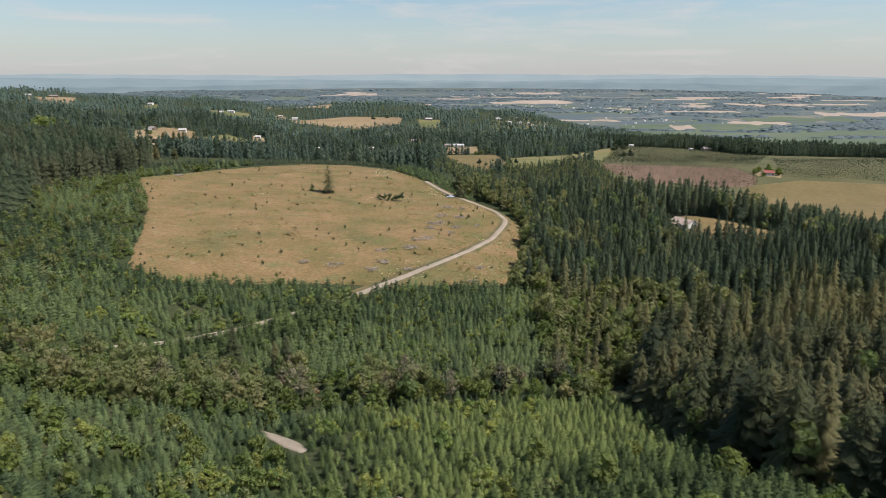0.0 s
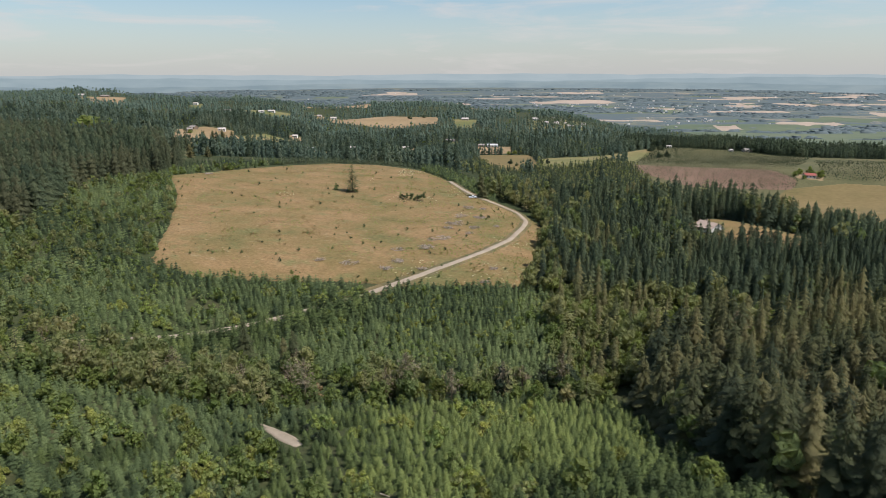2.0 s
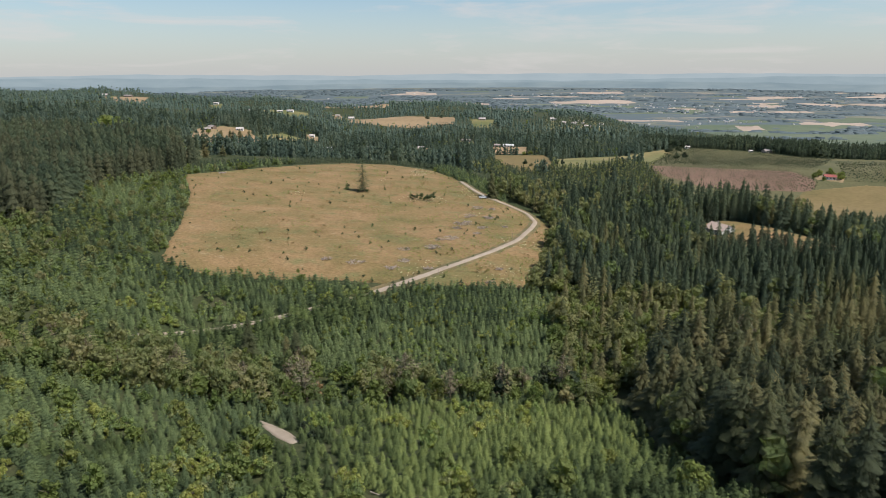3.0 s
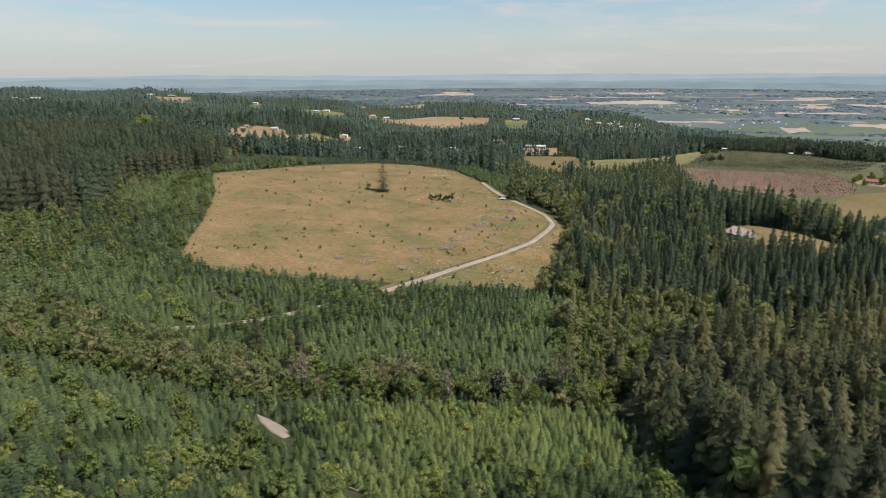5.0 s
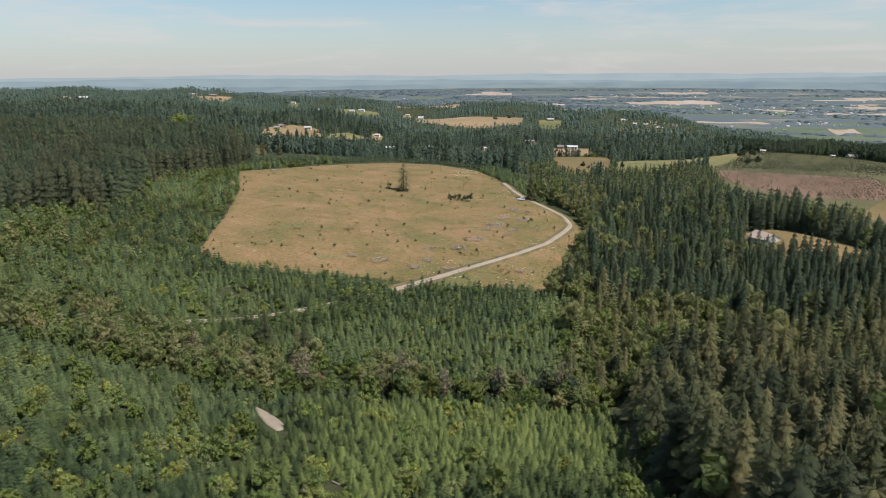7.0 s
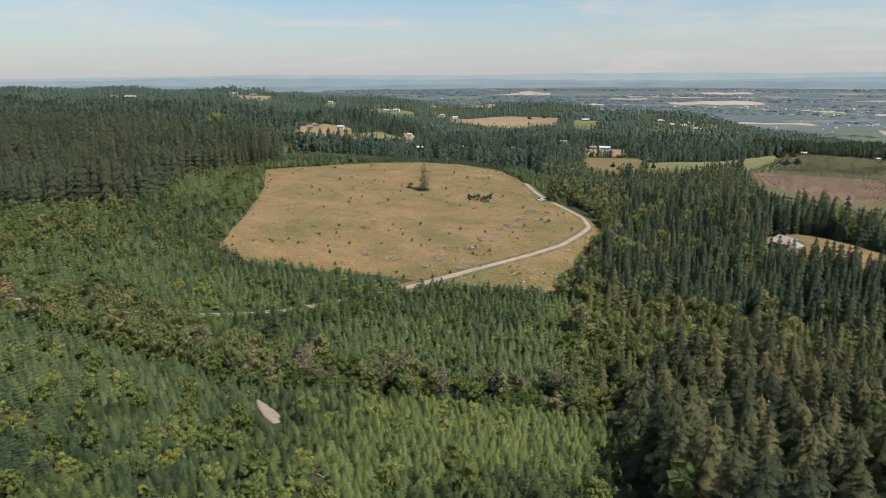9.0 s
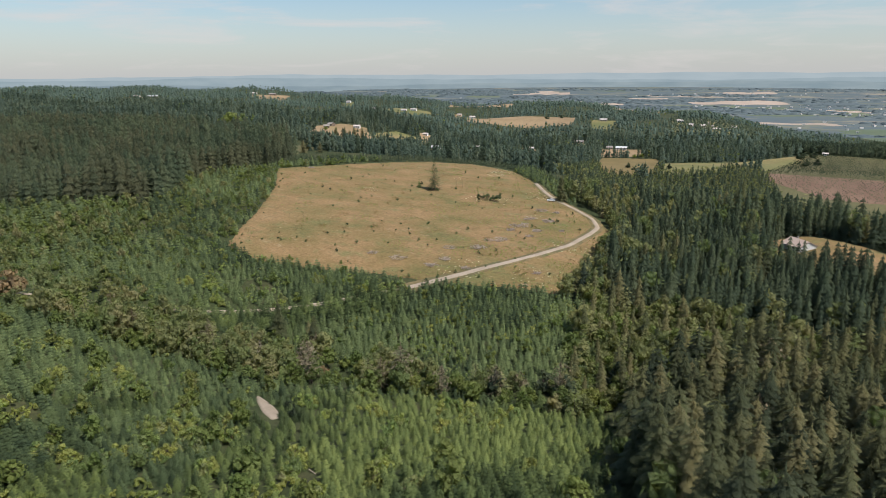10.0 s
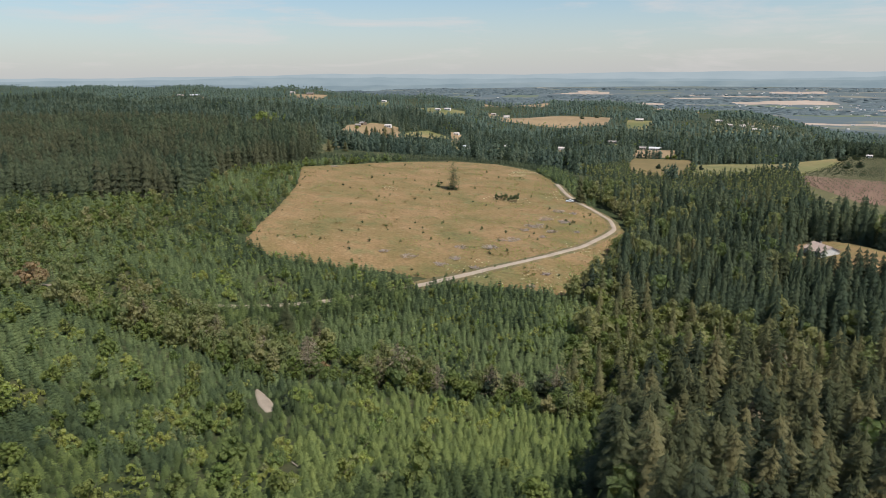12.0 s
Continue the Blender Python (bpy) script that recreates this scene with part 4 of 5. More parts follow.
far = np.hypot(x[rest] - 40, y[rest]) > 205
xr, yr = x[rest][~far], y[rest][~far]
dim = (xr < -46) & (patchy(xr, yr, 26, 120) > 0.42)
swarm("young_firs", "young_fir", xr[~dim], yr[~dim], 4.2, 6.4, 22, "dense plantation of young green firs", True)
swarm("young_firs", "young_fir", xr[dim], yr[dim], 4.8, 7.4, 121, "darker young firs on the slope", True, material=M_FIR_MID)
swarm("young_firs", "young_fir", x[rest][far], y[rest][far], 5.0, 7.4, 22, "young green firs farther along the slope", False, material=M_FIR_MID)

x, y = scatter(WEST_SLOPE, 4.4, 4)
f = patchy(x, y, 16, 71)
x, y = x[f < 0.28], y[f < 0.28]
xk, yk = scatter(KNOLL, 4.4, 2)
f = patchy(xk, yk, 15, 73) + 0.25 * smooth(-20, 30, xk)
keep = f < 0.3
x, y = np.concatenate([x, xk[keep]]), np.concatenate([y, yk[keep]])
rng = np.random.default_rng(29)
clumps = np.repeat(np.array(SHRUB_SPOTS, float), 5, axis=0) + rng.normal(0, 1.9, (5 * len(SHRUB_SPOTS), 2))
x, y = np.concatenate([clumps[:, 0], x]), np.concatenate([clumps[:, 1], y])
ones, rest = np.arange(260), np.arange(260, len(x))
place_trees(SHRUB_MODELS, x[ones], y[ones], 3.0, 5.6, 23)
swarm("shrubs", "shrub", x[rest], y[rest], 3, 5, 24, "lime green shrubs among young firs", False, "shrubs")
x, y = scatter(WEST_SLOPE, 15, 41)
xk, yk = scatter(KNOLL, 19, 42)
place_trees(LEAF_MODELS, np.concatenate([x, xk])[:140], np.concatenate([y, yk])[:140], 6, 10, 43)

# the draw: thin olive trees, broadleaves and dead stems
x, y = scatter(DRAW, 6.2, 5)
f = patchy(x, y, 20, 77)
x, y = x[f > 0.25], y[f > 0.25]
place_trees(OLIVE_MODELS, x, y, 9, 16, 25)
x, y = scatter(DRAW, 8.5, 6)
place_trees([copy_thing(m, pose(0, 0, 0)) for m in LEAF_MODELS], x, y, 5, 11, 26)
trees_of("young_fir", DRAW, 7.5, 6, 9, 61, "young firs scattered along the draw", "young_firs", True)
for k, (x, y, h) in enumerate([(-50, 200, 19), (-14, 207, 21), (-21, 204, 15), (-60, 224, 14), (3, 206, 15), (22, 214, 15), (-130, 196, 13), (-75, 205, 15), (45, 222, 16), (108, 196, 22), (120, 250, 24), (-104, 210, 15)]):
    m = DEAD_MODELS[k % 3]
    at = pose(x, y, ground_at(x, y) - 0.1, 0, 0, 37 * k)
    ob = m if k < 3 else copy_thing(m, at)
    ob.matrix_basis = at
    ob.scale = (h * 1.3, h * 1.3, h)

# dark rounded trees that stand out at the foot of the knoll, tall dark firs by the road
DARK_ROUND = tree_thing("dark_tree", leafy(440, 12, 20, 0.06, 0.46, 0.0), branching(441, 5), M_FIR_DARK, M_BARK, "dense rounded dark green tree at the plantation edge", "tree", "dark rounded trees")
for k, (x, y, h, w) in enumerate([(21, 217, 12, 13), (47, 222, 11, 12), (38, 226, 10, 10), (66, 238, 11, 11), (84, 262, 13, 13), (-41, 172, 4.0, 5.5), (-37, 167, 3.2, 4.2)]):
    (DARK_ROUND if k == 0 else copy_thing(DARK_ROUND, pose(0, 0, 0))).matrix_basis = pose(x, y, ground_at(x, y) - 0.1, 0, 0, 50 * k) @ Matrix.Diagonal((w, w, h, 1))
for k, (x, y, h) in enumerate([(-86, 236, 19), (-68, 232, 15), (-62, 226, 21)]):
    copy_thing(TALL_MODELS[k], pose(0, 0, 0)).matrix_basis = pose(x, y, ground_at(x, y) - 0.1, 0, 0, 50 * k) @ Matrix.Diagonal((h * 1.2, h * 1.2, h, 1))
# rounded trees on the meadows and by the orchard
for k, (x, y, h, w) in enumerate([(48, 827, 7, 9), (55, 807, 5, 6), (88, 824, 7, 9), (98, 834, 7, 8), (-176, 1610, 9, 15), (-144, 1634, 8, 11), (277, 966, 9, 13), (289, 1060, 11, 16), (297, 991, 9, 13), (309, 1075, 10, 14)]):
    copy_thing(DARK_ROUND, pose(0, 0, 0)).matrix_basis = pose(x, y, ground_at(x, y) + 0.2, 0, 0, 65 * k) @ Matrix.Diagonal((w, w, h, 1))
# half-dead crowns along the draw
DRY_TREE = tree_thing("dry_tree", joined([leafy(445, 9, 26, 0.04, 0.36, 0.2, False), dead(446, 60)]), branching(447, 6), M_DEAD, M_BARK, "half dead tree with a dry tan crown", "tree", "dry trees along the draw")
RUST_TREE = tree_thing("rusty_tree", leafy(448, 8, 20, 0.05, 0.42, 0.05), branching(449, 5), M_RUST, M_BARK, "small tree with rust brown leaves", "tree", "")
for k, (x, y, h) in enumerate([(-59, 212, 15), (-104, 205, 11), (-150, 205, 11), (30, 222, 10)]):
    (DRY_TREE if k == 0 else copy_thing(DRY_TREE, pose(0, 0, 0))).matrix_basis = pose(x, y, ground_at(x, y) - 0.1, 0, 0, 64 * k) @ Matrix.Diagonal((h, h, h, 1))
RUST_TREE.matrix_basis = pose(-48, 207, ground_at(-48, 207) - 0.1) @ Matrix.Diagonal((8, 8, 7, 1))

x, y = scatter(MIDDLE, 3.0, 7)
clear_ = ~by_shrubs(x, y, 4.0)
x, y = x[clear_], y[clear_]
f = patchy(x, y, 13, 79)
thick = (y < 262) | (x > -70) | (f > 0.45)
swarm("young_firs", "young_fir", x[thick], y[thick], 5.0, 7.0, 27, "dense plantation of young green firs below the field", False, material=M_FIR_MID)
trees_of("small_fir", [(-165, 270), (30, 270), (30, 300), (-40, 292), (-160, 292)], 3.2, 5.5, 8.0, 114, "small firs along the foot of the field", "young_firs")
trees_of("shrub", MIDDLE, 4.2, 2.5, 5, 8, "low bright shrubs among young firs", "shrubs", drift=(13, 79, 0.0, 0.45))
trees_of("broadleaf", MIDDLE, 14, 5, 8, 81, "small broadleaf trees among young firs", "broadleaf_trees")

# taller firs close below the road
x, y = scatter([(-42, 287), (-70, 273), (-102, 253), (-125, 237), (-150, 215), (-165, 208), (-150, 200), (-100, 236), (-55, 262), (-36, 276)], 3.0, 47, 0.4, 0.9, road=2.6)
swarm("young_firs", "young_fir", x, y, 7.0, 10.5, 48, "young firs lining the gravel road", True)

# the tall firs to the east
x, y = scatter(EAST_FIRS, 5.9, 9, keep=0.93)
ones, rest = nearest(x, y, 300, 60, 60)
place_trees(TALL_MODELS, x[ones], y[ones], 17, 30, 28)
swarm("tall_firs", "tall_fir", x[rest[:480]], y[rest[:480]], 18, 30, 29, "tall dark firs in a dense stand", True)
swarm("tall_firs", "tall_fir", x[rest[480:]], y[rest[480:]], 18, 30, 30, "tall dark firs deeper in the stand")
trees_of("olive_tree", EAST_FIRS, 14, 14, 22, 91, "thin olive trees among tall firs", "olive_trees")
trees_of("mid_fir", EAST_MIX, 9.0, 11, 20, 112, "olive green firs beside tall firs", "tall_firs", True, material=M_FIR_TALL)
trees_of("olive_tree", EAST_MIX, 9.0, 9, 18, 10, "thin olive brown trees beside tall firs", "olive_trees", True)
trees_of("broadleaf", EAST_MIX, 7.5, 6, 12, 92, "broadleaf trees beside tall firs", "broadleaf_trees", True)
trees_of("mid_fir", HILL_FIRS, 5.0, 13, 22, 11, "dark firs in a dense stand", "tall_firs", True, drift=(22, 124, 0.0, 0.82))
trees_of("mid_fir", HILL_FIRS, 5.0, 13, 22, 11, "olive green firs in a dense stand", "tall_firs", True, drift=(22, 124, 0.82, 1.0), material=M_FIR_TALL)
x, y = scatter([(30, 296), (50, 296), (60, 318), (56, 350), (62, 400), (60, 432), (68, 450), (68, 500), (14, 512), (8, 486), (30, 455), (48, 432), (53, 400), (47, 350), (40, 320)], 6.2, 107, road=5.5)
place_trees([copy_thing(m, pose(0, 0, 0)) for m in OLIVE_MODELS], x, y, 9, 17, 108)
trees_of("mid_fir", [(40, 300), (60, 318), (60, 350), (66, 400), (62, 432), (70, 450), (70, 505), (14, 515), (10, 490), (32, 460), (52, 436), (57, 402), (51, 352)], 6.0, 10, 19, 113, "firs along the gravel road", "tall_firs", True)
trees_of("shrub", EAST_MIX, 7, 3, 5.5, 109, "light green shrubs beside tall firs", "shrubs", material=M_LEAF)
x, y = scatter(LAWN_FRONT, 4.3, 97, avoid=[HOUSE_LAWN])
swarm("tall_firs", "mid_fir", x, y, 11.5, 17, 98, "lower firs before a house lawn", True)
trees_of("olive_tree", HILL_FIRS, 13, 12, 20, 93, "thin olive trees among firs", "olive_trees")

# west of the field
trees_of("small_fir", WEST_BAND, 3.8, 5, 8.5, 12, "young firs and scrub beside the field", "young_firs", keep=0.9, drift=(18, 84, 0.0, 0.7))
trees_of("shrub", WEST_BAND, 5.0, 2.5, 5, 82, "light green scrub beside the field", "shrubs", drift=(18, 84, 0.62, 1.0), material=M_LEAF)
trees_of("broadleaf", WEST_BAND, 9, 5.5, 9, 13, "scrubby broadleaf trees among young firs", "broadleaf_trees", drift=(24, 83, 0.35, 1.0))
trees_of("olive_tree", WEST_BAND, 12, 6, 11, 94, "thin olive scrub trees beside the field", "olive_trees")
SCRUB = [(-420, 325), (-330, 318), (-262, 330), (-215, 290), (-190, 225), (-260, 205), (-360, 250)]
trees_of("olive_tree", SCRUB, 10.5, 6, 12, 116, "olive brown scrub trees in a hollow", "olive_trees", drift=(26, 117, 0.42, 1.0))
trees_of("broadleaf", SCRUB, 8.5, 5, 9, 118, "pale green scrub trees in a hollow", "broadleaf_trees", drift=(26, 117, 0.25, 0.8))
x, y = scatter(WEST_FIRS, 6.0, 14)
f = patchy(x, y, 22, 110) > 0.5
swarm("tall_firs", "mid_fir", x[f], y[f], 18, 28, 15, "dark firs in a dense stand")
swarm("tall_firs", "mid_fir", x[~f], y[~f], 18, 28, 16, "grey brown firs in a dense stand", material=M_FIR_WEST)
trees_of("small_fir", CREST, 3.5, 3.2, 5.5, 15, "low young firs fringing the crest of the field", "young_firs", material=M_FIR_DARK)

RIM = [(-46, 552), (-14, 500), (5, 466), (20, 452), (24, 470), (10, 500), (-8, 540), (-34, 582)]
trees_of("small_fir", RIM, 3.4, 4, 7.5, 119, "young firs between the field and the woods", "young_firs", material=M_FIR_MID)
trees_of("shrub", RIM, 6, 2.5, 4.5, 122, "green scrub between the field and the woods", "shrubs", material=M_LEAF)

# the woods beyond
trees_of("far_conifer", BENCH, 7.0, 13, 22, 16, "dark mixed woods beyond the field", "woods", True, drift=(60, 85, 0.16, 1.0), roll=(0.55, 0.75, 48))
trees_of("far_conifer", BELT, 5.6, 14, 21, 115, "belt of dark conifers along the orchards", "woods", True, material=M_FIR_DARK)
trees_of("far_leaf", BENCH, 14, 8, 14, 95, "broadleaf trees among dark woods", "broadleaf_trees", drift=(70, 86, 0.0, 0.42))
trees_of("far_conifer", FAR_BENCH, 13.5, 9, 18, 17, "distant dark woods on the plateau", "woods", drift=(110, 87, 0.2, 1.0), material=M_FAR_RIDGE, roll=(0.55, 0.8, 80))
trees_of("far_leaf", FAR_BENCH, 40, 9, 14, 96, "distant broadleaf trees on the plateau", "broadleaf_trees", drift=(90, 88, 0.0, 0.5), material=M_LEAF)


trees_of("mid_fir", BENCH, 26, 17, 27, 101, "large old conifers among the woods", "tall_firs")
x, y = scatter(LOW_WOOD, 4.7, 98, avoid=OPEN[:-3], road=4)
swarm("woods", "mid_fir", x[::2], y[::2], 6.5, 11, 99, "low mixed woods below the crest", False, material=M_FIR_DARK)
swarm("broadleaf_trees", "far_leaf", x[1::2], y[1::2], 6, 9, 100, "low olive broadleaf trees below the crest", False, material=M_BROWN)


x, y = scatter(VILLAGE, 8, 103, 0.45, 0.8, avoid=[], road=0)
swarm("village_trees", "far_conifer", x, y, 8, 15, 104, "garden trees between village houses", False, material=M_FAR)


# firs and broadleaf trees standing between the farm houses
for k, (x, y, h) in enumerate([(-387, 877, 15), (-392, 884, 12), (-383, 897, 16), (-379, 905, 12), (-381, 927, 17), (-364, 921, 19), (-335, 715, 17), (-330, 722, 14), (-341, 760, 12), (-250, 545, 13), (-240, 560, 11), (-262, 575, 14), (-355, 790, 13), (-349, 800, 11), (-352, 842, 12), (-400, 900, 10), (-345, 1040, 8)]):
    copy_thing(TALL_MODELS[k % 4], pose(0, 0, 0)).matrix_basis = pose(x, y, ground_at(x, y) - 0.1, 0, 0, 50 * k) @ Matrix.Diagonal((h * 1.7, h * 1.7, h, 1))
for k, (x, y, h) in enumerate([(-456, 739, 22), (-446, 748, 20), (-466, 736, 17), (-452, 757, 18), (-408, 820, 12), (-430, 860, 13), (-405, 790, 10), (-420, 905, 9), (-340, 870, 9), (402, 744, 11), (407, 752, 9), (384, 757, 10), (376, 750, 8), (398, 760, 12), (383, 741, 6), (62, 1004, 9), (52, 998, 8), (96, 990, 8)]):
    copy_thing(LEAF_MODELS[k % 4], pose(0, 0, 0)).matrix_basis = pose(x, y, ground_at(x, y) - 0.1, 0, 0, 70 * k) @ Matrix.Diagonal((h * 1.2, h * 1.2, h, 1))


# ---- orchards ----
def rows_of(poly, gap, step, turn, low, high, seed, label, leaf=None):
    """Orchard trees in straight rows."""
    p = np.array(poly, float)
    c, s_ = math.cos(turn), math.sin(turn)
    mid = p.mean(0)
    u, v = np.meshgrid(np.arange(-300, 300, step), np.arange(-300, 300, gap))
    rng = np.random.default_rng(seed)
    u = u + rng.normal(0, 0.2, u.shape)
    x, y = (mid[0] + c * u - s_ * v).ravel(), (mid[1] + s_ * u + c * v).ravel()
    ok = inside(poly, x, y) & (rng.uniform(size=x.shape) < 0.94)
    swarm("orchard_trees", "far_leaf", x[ok], y[ok], low, high, seed, label, False, "orchard trees", leaf or M_LEAF)


rows_of(ORCHARD_GREEN, 8.0, 3.6, 1.75, 3.6, 4.8, 51, "rows of green orchard trees on grass", M_FIR_DARK)
rows_of(ORCHARD_BARE, 7.0, 3.2, 1.75, 3.4, 4.4, 52, "rows of small orchard trees on bare soil", M_FIR_DARK)
rows_of(ORCHARD_EAST, 6.5, 5.5, 0.4, 4.4, 5.8, 53, "rows of dark orchard trees on grass", M_FIR_DARK)


# ---- houses ----
LOOKS = {"white": (M_WHITE, M_ROOF_PALE, "white house with a pale roof"), "brown": (M_TEAL, M_ROOF, "brown house with a grey shingle roof"),
         "pale": (M_BEIGE, M_ROOF_PALE, "beige house with a pale roof"), "metal": (M_WHITE, M_METAL_ROOF, "long white building with a bright metal roof"),
         "grey": (M_BEIGE, M_ROOF, "beige house with a grey roof"), "red": (M_WHITE, M_RED, "farm house with a dull red roof")}


def gable(bm, length, depth, base, rise, over=0.5, thick=0.22):
    """A pitched roof with eaves and thickness; the ridge runs along x."""
    L, D = length / 2 + over, depth / 2 + over
    drop = rise * over / (depth / 2)
    vs = []
    for x in (-L, L):
        for y, z in ((-D, base - drop), (0, base + rise), (D, base - drop), (D, base - drop - thick), (0, base + rise - thick), (-D, base - drop - thick)):
            vs.append(bm.verts.new((x, y, z)))
    a, b = vs[:6], vs[6:]
    for i in range(6):
        j = (i + 1) % 6
        bm.faces.new((a[i], a[j], b[j], b[i]))
    for end in (a, b):
        bm.faces.new((end[0], end[1], end[4], end[5]))
        bm.faces.new((end[1], end[2], end[3], end[4]))
    bmesh.ops.recalc_face_normals(bm, faces=bm.faces)
    return bm


def body(length, depth, tall, rise):
    """Walls with gable ends, as one shell down into the ground."""
    bm = bmesh.new()
    L, D = length / 2, depth / 2
    ends = []
    for x in (-L, L):
        ends.append([bm.verts.new(p) for p in ((x, -D, -1.5), (x, D, -1.5), (x, D, tall), (x, 0, tall + rise - 0.25), (x, -D, tall))])
    a, b = ends
    for i in range(5):
        j = (i + 1) % 5
        bm.faces.new((a[i], a[j], b[j], b[i]))
    bm.faces.new(a)
    bm.faces.new(b[::-1])
    bmesh.ops.recalc_face_normals(bm, faces=bm.faces)
    return bm


def house(x, y, turn, length, depth, tall, look_, windows=3):
    wall_m, roof_m, label = LOOKS[look_]
    foot = tagged(new("house"), label + " in a clearing", "house", "houses among the woods")
    foot.matrix_basis = pose(x, y, ground_at(x, y) + 0.3, 0, 0, turn)
    rise = depth * 0.24
    wall = part("wall", body(length, depth, tall, rise), wall_m, foot)
    part("roof", gable(bmesh.new(), length, depth, tall, rise), roof_m, foot)
    for k in range(windows):
        u = -length / 2 + length * (k + 0.7) / (windows + 0.4)
        pane = part("window", box(bmesh.new(), u - 0.8, -depth / 2 - 0.06, tall * 0.35, u + 0.8, -depth / 2 + 0.05, tall * 0.75), M_GLASS, foot)
        part("frame", frame_bars(u - 0.8, u + 0.8, tall * 0.35, tall * 0.75, -depth / 2 - 0.1), M_WHITE, pane)
    u = length * 0.38
    part("door", box(bmesh.new(), u - 0.5, -depth / 2 - 0.08, -0.2, u + 0.5, -depth / 2 + 0.04, min(2.1, tall * 0.7)), M_TEAL, foot)
    part("chimney", box(bmesh.new(), -length * 0.2 - 0.4, 0.4, tall, -length * 0.2 + 0.4, 1.2, tall + rise + 0.9, 0.04), M_ROOF, foot)
    return foot


def frame_bars(x0, x1, z0, z1, y, w=0.12):
    bm = bmesh.new()
    box(bm, x0 - w, y, z0 - w, x0, y + 0.12, z1 + w)
    box(bm, x1, y, z0 - w, x1 + w, y + 0.12, z1 + w)
    box(bm, x0, y, z0 - w, x1, y + 0.12, z0)
    box(bm, x0, y, z1, x1, y + 0.12, z1 + w)
    return bm


for x, y, turn, length, depth, tall, look_, back, width in HOUSES:
    house(x, y, turn, length * 0.76, depth * 0.85, tall * 0.85, look_)

# the house on the lawn in the firs: a broad low roof and a porch
LOOKS["lawn"] = (M_WHITE, M_ROOF_WARM, "low house with a broad pale tan roof")
home = house(157, 396, -58, 13, 11.5, 2.6, "lawn", 4)
part("porch_roof", box(bmesh.new(), -5, -8.0, 2.3, 3, -5.4, 2.46, 0.03), M_ROOF_WARM, home)
for u in (-4.8, -2.2, 0.4, 2.8):
    part("porch_post", box(bmesh.new(), u - 0.09, -7.9, -0.4, u + 0.09, -7.72, 2.3), M_WHITE, home)
house(53, 480, -10, 11, 8, 3.2, "pale", 2)


# ---- the pickup by the road ----
def pickup(x, y, turn):
    foot = tagged(new("pickup_truck"), "white pickup truck parked beside the gravel road", "truck")
    foot.matrix_basis = pose(x, y, ground_at(x, y) + 0.45, 0, 0, turn)
    part("chassis", box(bmesh.new(), -2.8, -0.9, 0.35, 2.8, 0.9, 0.6, 0.05), M_RUBBER, foot)
    part("bonnet", box(bmesh.new(), 1.2, -0.98, 0.55, 2.75, 0.98, 1.15, 0.12), M_CAR, foot)
    bm = bmesh.new()
    box(bm, -0.9, -0.98, 0.55, 1.3, 0.98, 1.9, 0.05)
    for v in bm.verts:
        if v.co.z > 1.5:
            v.co.x = 0.15 + (v.co.x - 0.15) * 0.72
            v.co.y *= 0.84
    cab = part("cab", bm, M_CAR, foot)
    for side in (-1, 1):
        bm = box(bmesh.new(), -0.45, side * 0.88 - 0.03, 1.3, 0.8, side * 0.88 + 0.03, 1.64)
        part("window", bm, M_GLASS, cab)
    part("windscreen", box(bmesh.new(), 1.02, -0.75, 1.2, 1.12, 0.75, 1.7), M_GLASS, cab)
    for side in (-1, 1):
        part("bed_side", box(bmesh.new(), -2.8, side * 0.93 - 0.05, 0.55, -0.95, side * 0.93 + 0.05, 1.25, 0.02), M_CAR, foot)
    part("tailgate", box(bmesh.new(), -2.85, -0.9, 0.6, -2.75, 0.9, 1.25, 0.02), M_CAR, foot)
    part("bed_floor", box(bmesh.new(), -2.75, -0.88, 0.6, -0.95, 0.88, 0.68), M_CAR, foot)
    for wx_ in (-1.8, 1.85):
        for side in (-1, 1):
            bm = bmesh.new()
            bmesh.ops.create_cone(bm, cap_ends=True, segments=18, radius1=0.4, radius2=0.4, depth=0.26, matrix=pose(wx_, side * 0.86, 0.38, 90))
            tyre = part("wheel", bm, M_RUBBER, foot, "black tyre")
            bm = bmesh.new()
            bmesh.ops.create_cone(bm, cap_ends=True, segments=12, radius1=0.23, radius2=0.23, depth=0.29, matrix=pose(wx_, side * 0.86, 0.38, 90))
            part("rim", bm, M_METAL_ROOF, tyre)


pickup(5.5, 457, 8)

# ---- things of the field ----
lone = tree_thing("lone_fir", sparse(502, 28, 8, 0.165, 0.3, 0.42, 0.1, 0.45, 0.8, 0.26), stem(0.014), M_FIR_TALL, M_BARK, "lone ragged fir standing in the dry field", "tree", "")
lone.matrix_basis = pose(-84, 454, ground_at(-84, 454) - 0.2)
lone.scale = (25, 25, 23)
road_fir = copy_thing(TALL_MODELS[1], pose(0, 0, 0))
road_fir.matrix_basis = pose(12, 461, ground_at(12, 461) - 0.1, 0, 0, 20) @ Matrix.Diagonal((26, 26, 20, 1))

for k, (px, py, h) in enumerate([(-97, 456, 7), (-47, 446, 5.5), (-69, 462, 4)]):
    copy_thing(FIR_MODELS[k], pose(0, 0, 0)).matrix_basis = pose(px, py, ground_at(px, py) + 0.2, 0, 0, 40 * k) @ Matrix.Diagonal((h * 0.7, h * 0.7, h, 1))

